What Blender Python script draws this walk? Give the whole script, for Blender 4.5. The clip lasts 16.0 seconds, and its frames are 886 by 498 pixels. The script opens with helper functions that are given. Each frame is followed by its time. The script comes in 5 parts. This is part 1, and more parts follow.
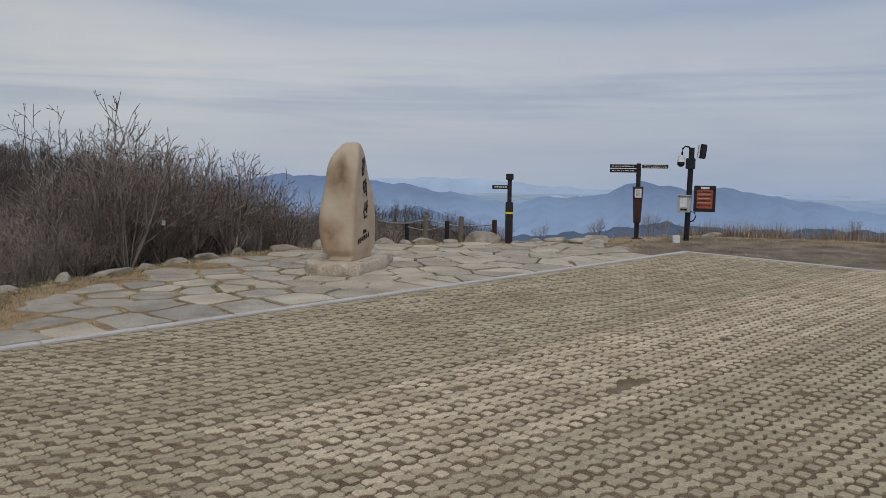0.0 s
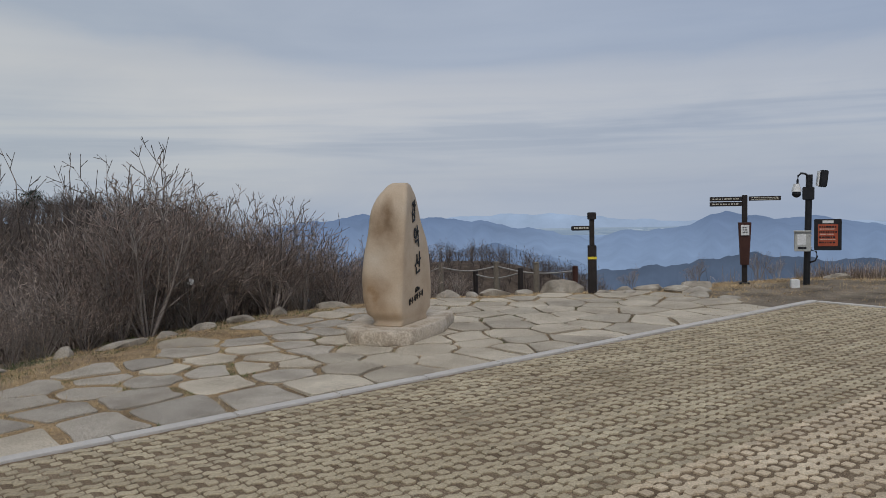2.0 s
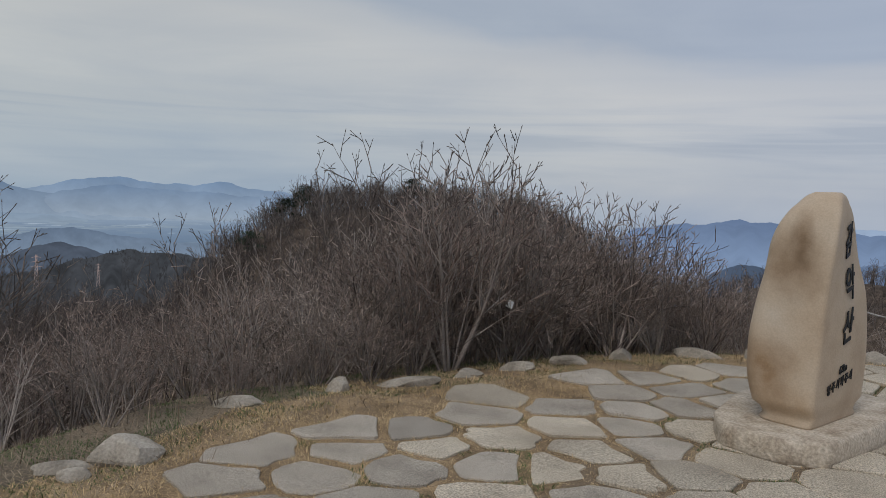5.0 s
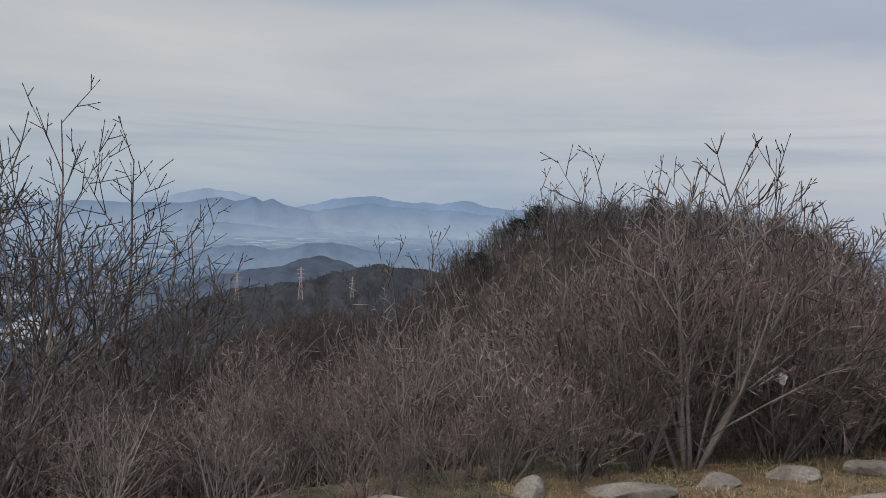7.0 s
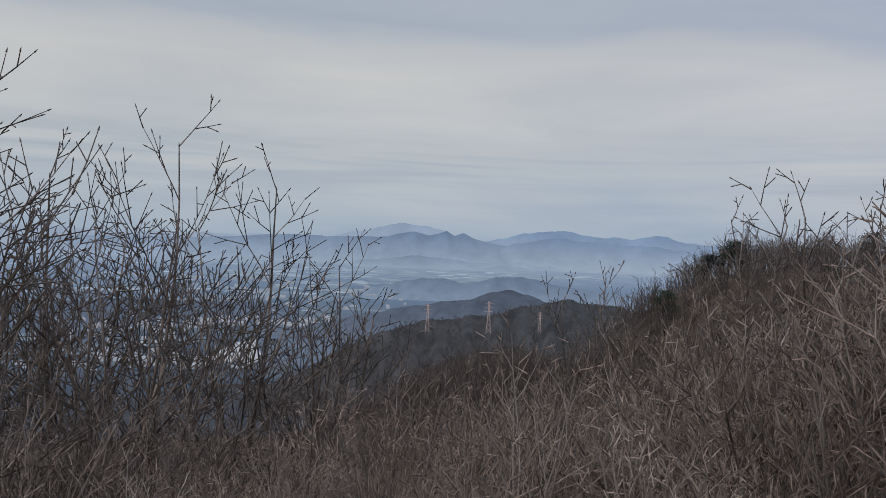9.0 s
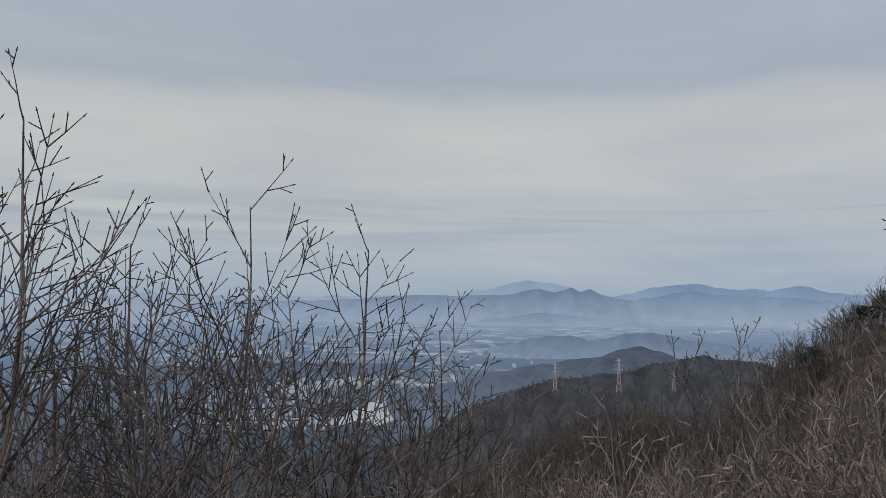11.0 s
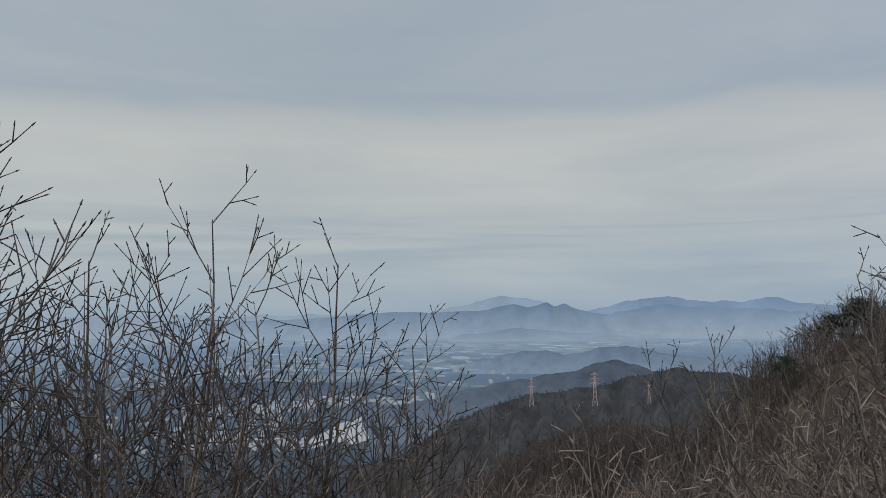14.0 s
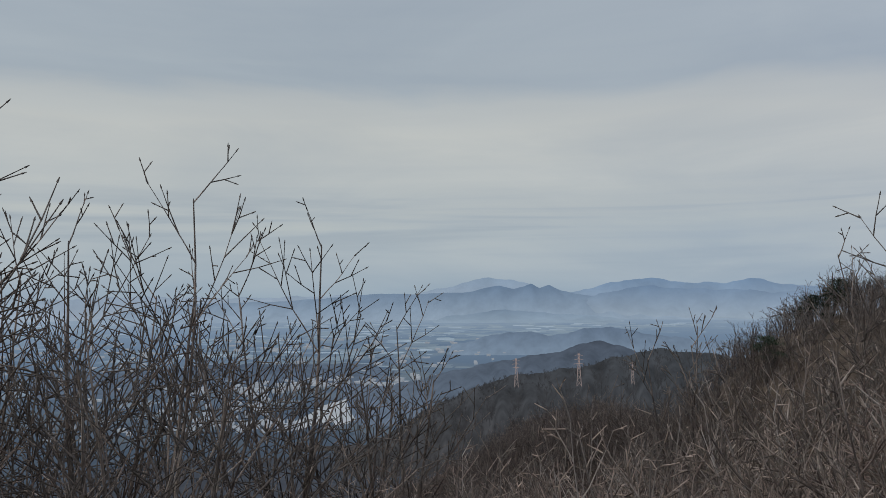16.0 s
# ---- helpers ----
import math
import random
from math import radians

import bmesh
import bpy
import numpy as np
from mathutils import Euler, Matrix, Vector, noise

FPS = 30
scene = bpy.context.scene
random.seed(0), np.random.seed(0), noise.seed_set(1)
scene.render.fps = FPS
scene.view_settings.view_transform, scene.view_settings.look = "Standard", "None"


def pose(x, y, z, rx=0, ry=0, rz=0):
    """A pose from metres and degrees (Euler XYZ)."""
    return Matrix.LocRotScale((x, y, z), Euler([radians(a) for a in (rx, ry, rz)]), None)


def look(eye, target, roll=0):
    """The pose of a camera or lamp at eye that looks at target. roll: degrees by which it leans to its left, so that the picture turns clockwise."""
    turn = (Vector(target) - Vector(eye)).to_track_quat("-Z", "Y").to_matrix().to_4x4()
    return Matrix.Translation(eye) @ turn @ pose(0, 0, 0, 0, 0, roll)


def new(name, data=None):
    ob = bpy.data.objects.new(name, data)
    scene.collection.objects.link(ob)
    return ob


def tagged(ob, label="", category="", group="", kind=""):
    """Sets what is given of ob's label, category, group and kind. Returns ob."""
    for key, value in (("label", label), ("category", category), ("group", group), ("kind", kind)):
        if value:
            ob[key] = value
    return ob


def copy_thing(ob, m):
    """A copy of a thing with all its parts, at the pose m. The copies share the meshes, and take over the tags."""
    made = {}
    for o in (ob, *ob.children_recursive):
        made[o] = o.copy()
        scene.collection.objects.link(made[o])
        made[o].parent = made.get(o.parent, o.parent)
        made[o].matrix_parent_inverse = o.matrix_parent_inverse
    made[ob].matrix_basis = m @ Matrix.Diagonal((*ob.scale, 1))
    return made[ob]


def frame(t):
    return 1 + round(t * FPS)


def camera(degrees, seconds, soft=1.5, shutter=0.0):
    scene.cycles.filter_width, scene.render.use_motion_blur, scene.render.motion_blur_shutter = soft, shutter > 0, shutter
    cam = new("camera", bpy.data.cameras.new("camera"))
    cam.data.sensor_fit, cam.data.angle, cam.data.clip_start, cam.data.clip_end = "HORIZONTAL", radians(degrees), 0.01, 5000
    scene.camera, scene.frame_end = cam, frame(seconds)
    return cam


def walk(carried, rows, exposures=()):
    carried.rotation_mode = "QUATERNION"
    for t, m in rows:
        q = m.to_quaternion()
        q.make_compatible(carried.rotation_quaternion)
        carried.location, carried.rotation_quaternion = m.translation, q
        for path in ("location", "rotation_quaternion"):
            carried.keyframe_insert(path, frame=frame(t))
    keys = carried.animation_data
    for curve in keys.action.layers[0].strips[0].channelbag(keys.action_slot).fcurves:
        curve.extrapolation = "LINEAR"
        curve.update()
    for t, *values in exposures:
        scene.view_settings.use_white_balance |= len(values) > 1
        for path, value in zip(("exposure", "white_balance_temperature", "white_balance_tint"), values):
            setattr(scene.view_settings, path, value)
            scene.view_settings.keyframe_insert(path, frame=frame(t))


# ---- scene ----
cam = camera(59.2, 16.0, soft=0.45)
PATH = [
    (0, (-0.749, -0.404, 1.728), (-0.862, 1.58, 1.504), 0.6),
    (0.5, (-0.766, 0.156, 1.751), (-0.931, 2.138, 1.537), -0.6),
    (1, (-0.728, 0.695, 1.747), (-0.967, 2.673, 1.577), -1.7),
    (1.5, (-0.664, 1.284, 1.77), (-0.937, 3.259, 1.618), -1.8),
    (2, (-0.745, 1.823, 1.781), (-1.059, 3.794, 1.653), -1.3),
    (2.5, (-0.811, 2.341, 1.784), (-1.245, 4.29, 1.668), -0.8),
    (3, (-0.873, 2.899, 1.818), (-1.414, 4.819, 1.674), 0.0),
    (3.5, (-1.099, 3.476, 1.818), (-1.755, 5.357, 1.648), 0.7),
    (4, (-1.198, 4.02, 1.826), (-2.048, 5.822, 1.653), 1.0),
    (4.5, (-1.381, 4.554, 1.847), (-2.396, 6.27, 1.685), 1.5),
    (5, (-1.742, 4.985, 1.873), (-2.903, 6.608, 1.735), 2.0),
    (5.2, (-1.837, 5.136, 1.867), (-3.062, 6.712, 1.747), 2.1),
    (7.3, (-3.152, 6.935, 1.972), (-4.779, 8.094, 1.873), 2.0),
    (7.5, (-3.264, 7.061, 1.963), (-4.912, 8.193, 1.879), 2.0),
    (8, (-3.575, 7.352, 1.949), (-5.301, 8.361, 1.897), 2.2),
    (8.5, (-3.727, 7.645, 1.951), (-5.529, 8.511, 1.913), 2.3),
    (9, (-3.898, 7.909, 1.934), (-5.737, 8.692, 1.893), 2.3),
    (9.5, (-4.123, 8.127, 1.963), (-5.993, 8.835, 1.938), 2.0),
    (10, (-4.34, 8.347, 1.975), (-6.248, 8.948, 1.98), 1.6),
    (10.2, (-4.423, 8.446, 1.999), (-6.343, 9.005, 2.009), 1.4),
    (12.3, (-4.842, 8.587, 1.96), (-6.783, 9.027, 2.16), 0.3),
    (12.5, (-4.842, 8.602, 1.972), (-6.78, 9.053, 2.173), 0.4),
    (13, (-4.858, 8.62, 1.958), (-6.789, 9.106, 2.148), 0.1),
    (13.5, (-4.865, 8.624, 1.94), (-6.79, 9.141, 2.103), -0.2),
    (14, (-4.866, 8.633, 1.944), (-6.786, 9.175, 2.087), -0.4),
    (14.5, (-4.877, 8.634, 1.937), (-6.794, 9.19, 2.069), -0.7),
    (15, (-4.878, 8.643, 1.945), (-6.793, 9.206, 2.069), -0.7),
    (15.5, (-4.878, 8.651, 1.936), (-6.792, 9.222, 2.047), -0.6),
    (16, (-4.888, 8.653, 1.926), (-6.8, 9.232, 2.022), -0.5),
]
walk(cam, [(t, look(eye, target, roll)) for t, eye, target, roll in PATH], exposures=[(0, 0.0, 6400, 11), (5, 0.0, 6400, 11), (7.3, 0.08, 6400, 13.5), (10, 0.08, 6400, 13.5), (12.5, 0.0, 6400, 9), (16, -0.02, 6400, 9)])

# ---- world, sun ----
world = bpy.data.worlds.new("overcast_sky")
scene.world = world
world.use_nodes = True
wn, wl = world.node_tree.nodes, world.node_tree.links
wn.clear()
w_out = wn.new("ShaderNodeOutputWorld")
w_bg = wn.new("ShaderNodeBackground")
SUN_EL, SUN_AZ = 52.0, 168.0  # degrees; azimuth clockwise from +y
w_sky = wn.new("ShaderNodeTexSky")
w_sky.sky_type = 'NISHITA'
w_sky.sun_disc = False
w_sky.sun_elevation = radians(SUN_EL)
w_sky.sun_rotation = radians(SUN_AZ)
w_tc = wn.new("ShaderNodeTexCoord")
w_sep = wn.new("ShaderNodeSeparateXYZ")
wl.new(w_tc.outputs["Generated"], w_sep.inputs[0])


def ramp(nodes, stops, interp="LINEAR"):
    r = nodes.new("ShaderNodeValToRGB")
    r.color_ramp.interpolation = interp
    el = r.color_ramp.elements
    while len(el) < len(stops):
        el.new(0.5)
    for e, (p, c) in zip(el, stops):
        e.position, e.color = p, (*c, 1)
    return r


def mixrgb(nodes, links, fac, a, b, mode="MIX"):
    m = nodes.new("ShaderNodeMix")
    m.data_type, m.blend_type = "RGBA", mode
    for sock, v in ((m.inputs[0], fac), (m.inputs[6], a), (m.inputs[7], b)):
        if hasattr(v, "is_linked"):
            links.new(v, sock)
        elif isinstance(v, (int, float)):
            sock.default_value = v
        else:
            sock.default_value = (*v, 1)
    return m.outputs[2]


# cloud streaks lie flat: the height is stretched before the noise is read
w_map = wn.new("ShaderNodeMapping")
w_map.inputs["Scale"].default_value = (1.0, 1.0, 3.8)
wl.new(w_tc.outputs["Generated"], w_map.inputs[0])
w_n1 = wn.new("ShaderNodeTexNoise")
w_n1.inputs["Scale"].default_value, w_n1.inputs["Detail"].default_value = 2.3, 8.0
w_n1.inputs["Roughness"].default_value = 0.56
w_n1.inputs["Distortion"].default_value = 0.5
wl.new(w_map.outputs[0], w_n1.inputs["Vector"])
# height, shifted a little by the noise, drives the cloud colour
w_add = wn.new("ShaderNodeMath")
w_add.operation = "MULTIPLY_ADD"
wl.new(w_n1.outputs[0], w_add.inputs[0])
w_add.inputs[1].default_value = 0.10
# the edge of the darker cloud deck hangs lower towards the north
w_deck = wn.new("ShaderNodeMapRange")
w_deck.interpolation_type = "SMOOTHSTEP"
w_deck.inputs[1].default_value, w_deck.inputs[2].default_value = 0.62, 1.0
w_deck.inputs[3].default_value, w_deck.inputs[4].default_value = 0.0, 0.075
wl.new(w_sep.outputs[1], w_deck.inputs[0])
w_lift = wn.new("ShaderNodeMath")
w_lift.operation = "ADD"
wl.new(w_sep.outputs[2], w_lift.inputs[0])
wl.new(w_deck.outputs[0], w_lift.inputs[1])
wl.new(w_lift.outputs[0], w_add.inputs[2])
w_cloud = ramp(wn, [(0.0, (0.29, 0.365, 0.47)), (0.05, (0.33, 0.405, 0.50)), (0.09, (0.40, 0.45, 0.515)), (0.14, (0.455, 0.48, 0.51)), (0.25, (0.535, 0.535, 0.53)), (0.275, (0.50, 0.51, 0.52)), (0.30, (0.385, 0.425, 0.48)), (0.5, (0.40, 0.44, 0.50)), (1.0, (0.52, 0.55, 0.60))])
wl.new(w_add.outputs[0], w_cloud.inputs[0])
w_streak = ramp(wn, [(0.32, (0.92, 0.935, 0.965)), (0.5, (0.985, 0.99, 1.0)), (0.66, (1.05, 1.045, 1.04))])
wl.new(w_n1.outputs[0], w_streak.inputs[0])
w_c2 = mixrgb(wn, wl, 1.0, w_cloud.outputs[0], w_streak.outputs[0], "MULTIPLY")
# the cloud is thinner and bluer towards the east
w_add2 = wn.new("ShaderNodeMath")
w_add2.operation = "MULTIPLY_ADD"
wl.new(w_sep.outputs[0], w_add2.inputs[0])
w_add2.inputs[1].default_value, w_add2.inputs[2].default_value = 0.5, 0.5
w_east = ramp(wn, [(0.3, (1.0, 1.0, 1.0)), (0.48, (0.95, 0.97, 1.01)), (0.70, (0.83, 0.88, 0.97))])
wl.new(w_add2.outputs[0], w_east.inputs[0])
w_c2 = mixrgb(wn, wl, 1.0, w_c2, w_east.outputs[0], "MULTIPLY")
# thin dark bars of cloud low over the horizon
w_map2 = wn.new("ShaderNodeMapping")
w_map2.inputs["Scale"].default_value = (1.0, 1.0, 22.0)
wl.new(w_tc.outputs["Generated"], w_map2.inputs[0])
w_n2 = wn.new("ShaderNodeTexNoise")
w_n2.inputs["Scale"].default_value, w_n2.inputs["Detail"].default_value = 2.4, 6.0
w_n2.inputs["Distortion"].default_value = 0.4
wl.new(w_map2.outputs[0], w_n2.inputs["Vector"])
w_bars = ramp(wn, [(0.36, (0.80, 0.84, 0.90)), (0.45, (0.92, 0.94, 0.97)), (0.51, (1.0, 1.0, 1.0)), (0.66, (1.08, 1.06, 1.02))])
wl.new(w_n2.outputs[0], w_bars.inputs[0])
w_low = ramp(wn, [(0.0, (0.1,) * 3), (0.05, (0.5,) * 3), (0.075, (1,) * 3), (0.10, (0.8,) * 3), (0.135, (0.12,) * 3), (0.5, (0.04,) * 3)])
wl.new(w_sep.outputs[2], w_low.inputs[0])
w_c3 = mixrgb(wn, wl, 1.0, w_c2, w_bars.outputs[0], "MULTIPLY")
w_c2 = mixrgb(wn, wl, w_low.outputs[0], w_c2, w_c3)
w_side = ramp(wn, [(0.0, (0.985, 1.005, 0.965)), (0.5, (0.985, 1.0, 1.03))])
w_half = wn.new("ShaderNodeMath")
w_half.operation = "MULTIPLY_ADD"
w_half.inputs[1].default_value, w_half.inputs[2].default_value = 0.7, 0.7
wl.new(w_sep.outputs[0], w_half.inputs[0])
wl.new(w_half.outputs[0], w_side.inputs[0])
w_c2 = mixrgb(wn, wl, 1.0, w_c2, w_side.outputs[0], "MULTIPLY")
w_blue = mixrgb(wn, wl, 1.0, w_sky.outputs[0], (0.10, 0.10, 0.10), "MULTIPLY")
w_fin = mixrgb(wn, wl, 0.93, w_blue, w_c2)
wl.new(w_fin, w_bg.inputs[0])
w_bg.inputs[1].default_value = 1.0
wl.new(w_bg.outputs[0], w_out.inputs[0])

sun_data = bpy.data.lights.new("sun", "SUN")
sun_data.energy, sun_data.angle, sun_data.color = 1.25, radians(30), (1.0, 0.95, 0.88)
sun = new("sun", sun_data)
_a, _e = radians(SUN_AZ), radians(SUN_EL)
sun_dir = Vector((math.sin(_a) * math.cos(_e), math.cos(_a) * math.cos(_e), math.sin(_e)))
sun.matrix_world = look(sun_dir * 50, (0, 0, 0))


# ---- materials ----
def material(name, colours, scale=6.0, detail=6.0, rough=0.85, bump=0.3, bump_scale=None, metal=0.0, per=None, coords="Object", spec=0.3, fine=0.25, span=0.18):
    """Two scales of variation over the given colours, with relief. per: 'object' or 'island' shifts the tone from piece to piece."""
    m = bpy.data.materials.new(name)
    m.use_nodes = True
    n, l = m.node_tree.nodes, m.node_tree.links
    b = n["Principled BSDF"]
    b.inputs["Roughness"].default_value, b.inputs["Metallic"].default_value = rough, metal
    b.inputs["Specular IOR Level"].default_value = spec
    if coords == "World":
        vec = n.new("ShaderNodeNewGeometry").outputs["Position"]
    else:
        vec = n.new("ShaderNodeTexCoord").outputs["Object"]
    big = n.new("ShaderNodeTexNoise")
    big.inputs["Scale"].default_value, big.inputs["Detail"].default_value = scale, detail
    l.new(vec, big.inputs["Vector"])
    k = len(colours)
    r = ramp(n, [(0.3 + 0.4 * i / max(1, k - 1), c) for i, c in enumerate(colours)])
    l.new(big.outputs[0], r.inputs[0])
    grain = n.new("ShaderNodeTexNoise")
    grain.inputs["Scale"].default_value, grain.inputs["Detail"].default_value = (bump_scale or scale * 12), 4.0
    l.new(vec, grain.inputs["Vector"])
    g = ramp(n, [(0.3, (1 - fine,) * 3), (0.7, (1 + fine,) * 3)])
    l.new(grain.outputs[0], g.inputs[0])
    col = mixrgb(n, l, 1.0, r.outputs[0], g.outputs[0], "MULTIPLY")
    if per:
        src = n.new("ShaderNodeObjectInfo").outputs["Random"] if per == "object" else n.new("ShaderNodeNewGeometry").outputs["Random Per Island"]
        t = ramp(n, [(0.0, (1 - span,) * 3), (0.5, (1.0, 0.99, 0.97)), (1.0, (1 + span, 1 + span, 1 + span * 0.95))])
        l.new(src, t.inputs[0])
        col = mixrgb(n, l, 1.0, col, t.outputs[0], "MULTIPLY")
    l.new(col, b.inputs["Base Color"])
    if bump:
        bp = n.new("ShaderNodeBump")
        bp.inputs["Strength"].default_value, bp.inputs["Distance"].default_value = bump, 0.02
        l.new(grain.outputs[0], bp.inputs["Height"])
        l.new(bp.outputs[0], b.inputs["Normal"])
    return m


def haze_glow_material(name, low, high, z0, z1, scale, glow=0.85, mottle=0.13, face=None):
    """Far country with its haze painted in: it glows in the colour of kilometres of air, paler towards the valley."""
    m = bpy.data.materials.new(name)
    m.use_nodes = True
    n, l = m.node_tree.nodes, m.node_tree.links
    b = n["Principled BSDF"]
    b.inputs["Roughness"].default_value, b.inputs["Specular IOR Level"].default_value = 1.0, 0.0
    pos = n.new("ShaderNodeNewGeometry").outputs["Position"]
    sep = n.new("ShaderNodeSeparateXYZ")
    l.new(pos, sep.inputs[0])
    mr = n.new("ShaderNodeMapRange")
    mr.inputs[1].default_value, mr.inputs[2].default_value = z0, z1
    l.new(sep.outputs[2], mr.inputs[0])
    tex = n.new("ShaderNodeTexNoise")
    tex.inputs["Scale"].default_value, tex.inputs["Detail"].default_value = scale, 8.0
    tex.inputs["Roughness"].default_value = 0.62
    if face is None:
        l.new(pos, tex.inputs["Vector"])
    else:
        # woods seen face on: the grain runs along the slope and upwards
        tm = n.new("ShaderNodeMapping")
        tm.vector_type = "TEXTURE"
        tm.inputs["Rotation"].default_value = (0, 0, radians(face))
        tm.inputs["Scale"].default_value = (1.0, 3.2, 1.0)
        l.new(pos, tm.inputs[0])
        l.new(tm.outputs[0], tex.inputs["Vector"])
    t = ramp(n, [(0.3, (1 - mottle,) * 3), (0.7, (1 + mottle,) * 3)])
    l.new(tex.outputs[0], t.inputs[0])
    # low and high carry the haze; emission shows them whatever the lighting
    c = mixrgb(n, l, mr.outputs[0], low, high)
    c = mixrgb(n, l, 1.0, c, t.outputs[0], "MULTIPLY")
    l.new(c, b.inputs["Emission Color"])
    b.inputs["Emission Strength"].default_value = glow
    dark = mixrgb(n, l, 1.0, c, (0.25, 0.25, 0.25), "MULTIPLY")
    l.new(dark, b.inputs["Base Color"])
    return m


def valley_haze_glow_material():
    """Fields and towns far below, with haze painted as glow, paler with every kilometre of air."""
    m = bpy.data.materials.new("haze_glow_valley_floor")
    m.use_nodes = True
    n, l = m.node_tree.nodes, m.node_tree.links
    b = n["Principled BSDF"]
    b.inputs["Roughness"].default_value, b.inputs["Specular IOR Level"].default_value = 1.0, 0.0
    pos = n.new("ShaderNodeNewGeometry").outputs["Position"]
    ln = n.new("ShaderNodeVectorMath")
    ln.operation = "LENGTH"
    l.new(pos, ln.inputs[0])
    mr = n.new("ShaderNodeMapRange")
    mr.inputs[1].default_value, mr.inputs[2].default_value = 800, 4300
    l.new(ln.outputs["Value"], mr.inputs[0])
    # haze colours by distance, painted into the emission
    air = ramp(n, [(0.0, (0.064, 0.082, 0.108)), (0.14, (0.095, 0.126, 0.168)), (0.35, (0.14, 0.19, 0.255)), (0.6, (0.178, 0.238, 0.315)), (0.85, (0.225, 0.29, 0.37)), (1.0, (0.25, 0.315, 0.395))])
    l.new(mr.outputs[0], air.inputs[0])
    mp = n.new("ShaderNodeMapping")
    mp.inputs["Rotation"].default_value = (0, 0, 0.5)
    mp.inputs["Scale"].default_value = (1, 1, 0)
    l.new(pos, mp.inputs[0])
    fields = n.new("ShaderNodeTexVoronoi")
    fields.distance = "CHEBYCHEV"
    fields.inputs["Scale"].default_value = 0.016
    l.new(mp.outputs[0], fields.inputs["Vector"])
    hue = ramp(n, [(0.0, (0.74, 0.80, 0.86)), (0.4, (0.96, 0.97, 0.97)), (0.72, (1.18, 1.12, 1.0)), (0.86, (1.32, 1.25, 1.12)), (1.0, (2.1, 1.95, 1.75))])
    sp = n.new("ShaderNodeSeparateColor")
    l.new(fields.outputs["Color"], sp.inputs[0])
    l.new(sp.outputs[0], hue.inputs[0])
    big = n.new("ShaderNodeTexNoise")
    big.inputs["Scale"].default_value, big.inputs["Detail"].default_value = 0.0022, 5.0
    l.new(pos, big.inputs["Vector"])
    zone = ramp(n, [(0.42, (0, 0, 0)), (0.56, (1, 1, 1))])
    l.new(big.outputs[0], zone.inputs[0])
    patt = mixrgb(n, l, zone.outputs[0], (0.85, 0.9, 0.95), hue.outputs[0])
    # painted haze also washes out the field pattern with distance
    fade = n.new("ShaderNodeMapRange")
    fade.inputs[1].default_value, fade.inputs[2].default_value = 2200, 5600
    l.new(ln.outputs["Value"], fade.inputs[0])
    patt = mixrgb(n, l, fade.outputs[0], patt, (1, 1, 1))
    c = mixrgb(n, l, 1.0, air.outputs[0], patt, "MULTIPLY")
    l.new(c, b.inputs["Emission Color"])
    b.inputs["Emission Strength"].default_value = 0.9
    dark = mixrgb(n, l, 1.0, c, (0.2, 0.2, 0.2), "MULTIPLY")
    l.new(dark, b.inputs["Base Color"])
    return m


M_GROUND = material("earth_and_straw", [(0.15, 0.105, 0.062), (0.265, 0.188, 0.11), (0.41, 0.295, 0.172)], scale=2.6, bump_scale=60, bump=0.7, coords="World", rough=0.95, spec=0.1, fine=0.4)
M_LITTER = material("leaf_litter", [(0.055, 0.042, 0.032), (0.09, 0.068, 0.052), (0.14, 0.108, 0.08)], scale=1.4, bump_scale=45, bump=0.8, coords="World", rough=0.95, spec=0.1, fine=0.4)
M_EDGE = material("twiggy_soil_below_rim", [(0.105, 0.086, 0.060), (0.175, 0.142, 0.10), (0.25, 0.20, 0.14)], scale=2.2, bump_scale=50, bump=0.9, coords="World", rough=0.95, spec=0.1, fine=0.5)
M_LOTSOIL = material("grey_brown_joint_soil", [(0.155, 0.112, 0.072), (0.225, 0.168, 0.11), (0.295, 0.225, 0.15)], scale=3.0, bump_scale=120, bump=0.8, coords="World", rough=0.95, spec=0.1, fine=0.55)
M_DIRT = material("trodden_gravelly_dirt", [(0.115, 0.092, 0.066), (0.19, 0.155, 0.115), (0.29, 0.24, 0.175)], scale=1.6, bump_scale=90, bump=0.7, coords="World", rough=0.95, spec=0.1, fine=0.4)
M_PAVER = material("weathered_concrete_paver", [(0.318, 0.262, 0.172), (0.39, 0.325, 0.218), (0.44, 0.374, 0.256)], scale=0.9, bump_scale=70, bump=0.35, per="island", coords="World", rough=0.9, span=0.16)
M_PAVER_LIGHT = material("faded_pink_white_paver", [(0.415, 0.33, 0.222), (0.50, 0.405, 0.282), (0.56, 0.465, 0.332)], scale=1.6, bump_scale=70, bump=0.35, per="island", coords="World", rough=0.9, span=0.16)
M_KERB = material("pale_granite_kerb", [(0.47, 0.435, 0.39), (0.55, 0.515, 0.465)], scale=3, bump_scale=220, bump=0.25, coords="World", rough=0.8)
M_SLAB = material("grey_flagstone", [(0.36, 0.307, 0.232), (0.458, 0.395, 0.303), (0.53, 0.465, 0.36)], scale=1.7, bump_scale=85, bump=0.8, per="object", coords="World", rough=0.85, fine=0.5)
M_SLAB_ROUGH = material("speckled_granite_flagstone", [(0.325, 0.283, 0.226), (0.42, 0.37, 0.30), (0.485, 0.432, 0.355)], scale=2.5, bump_scale=130, bump=0.8, per="object", coords="World", rough=0.9, fine=0.62)
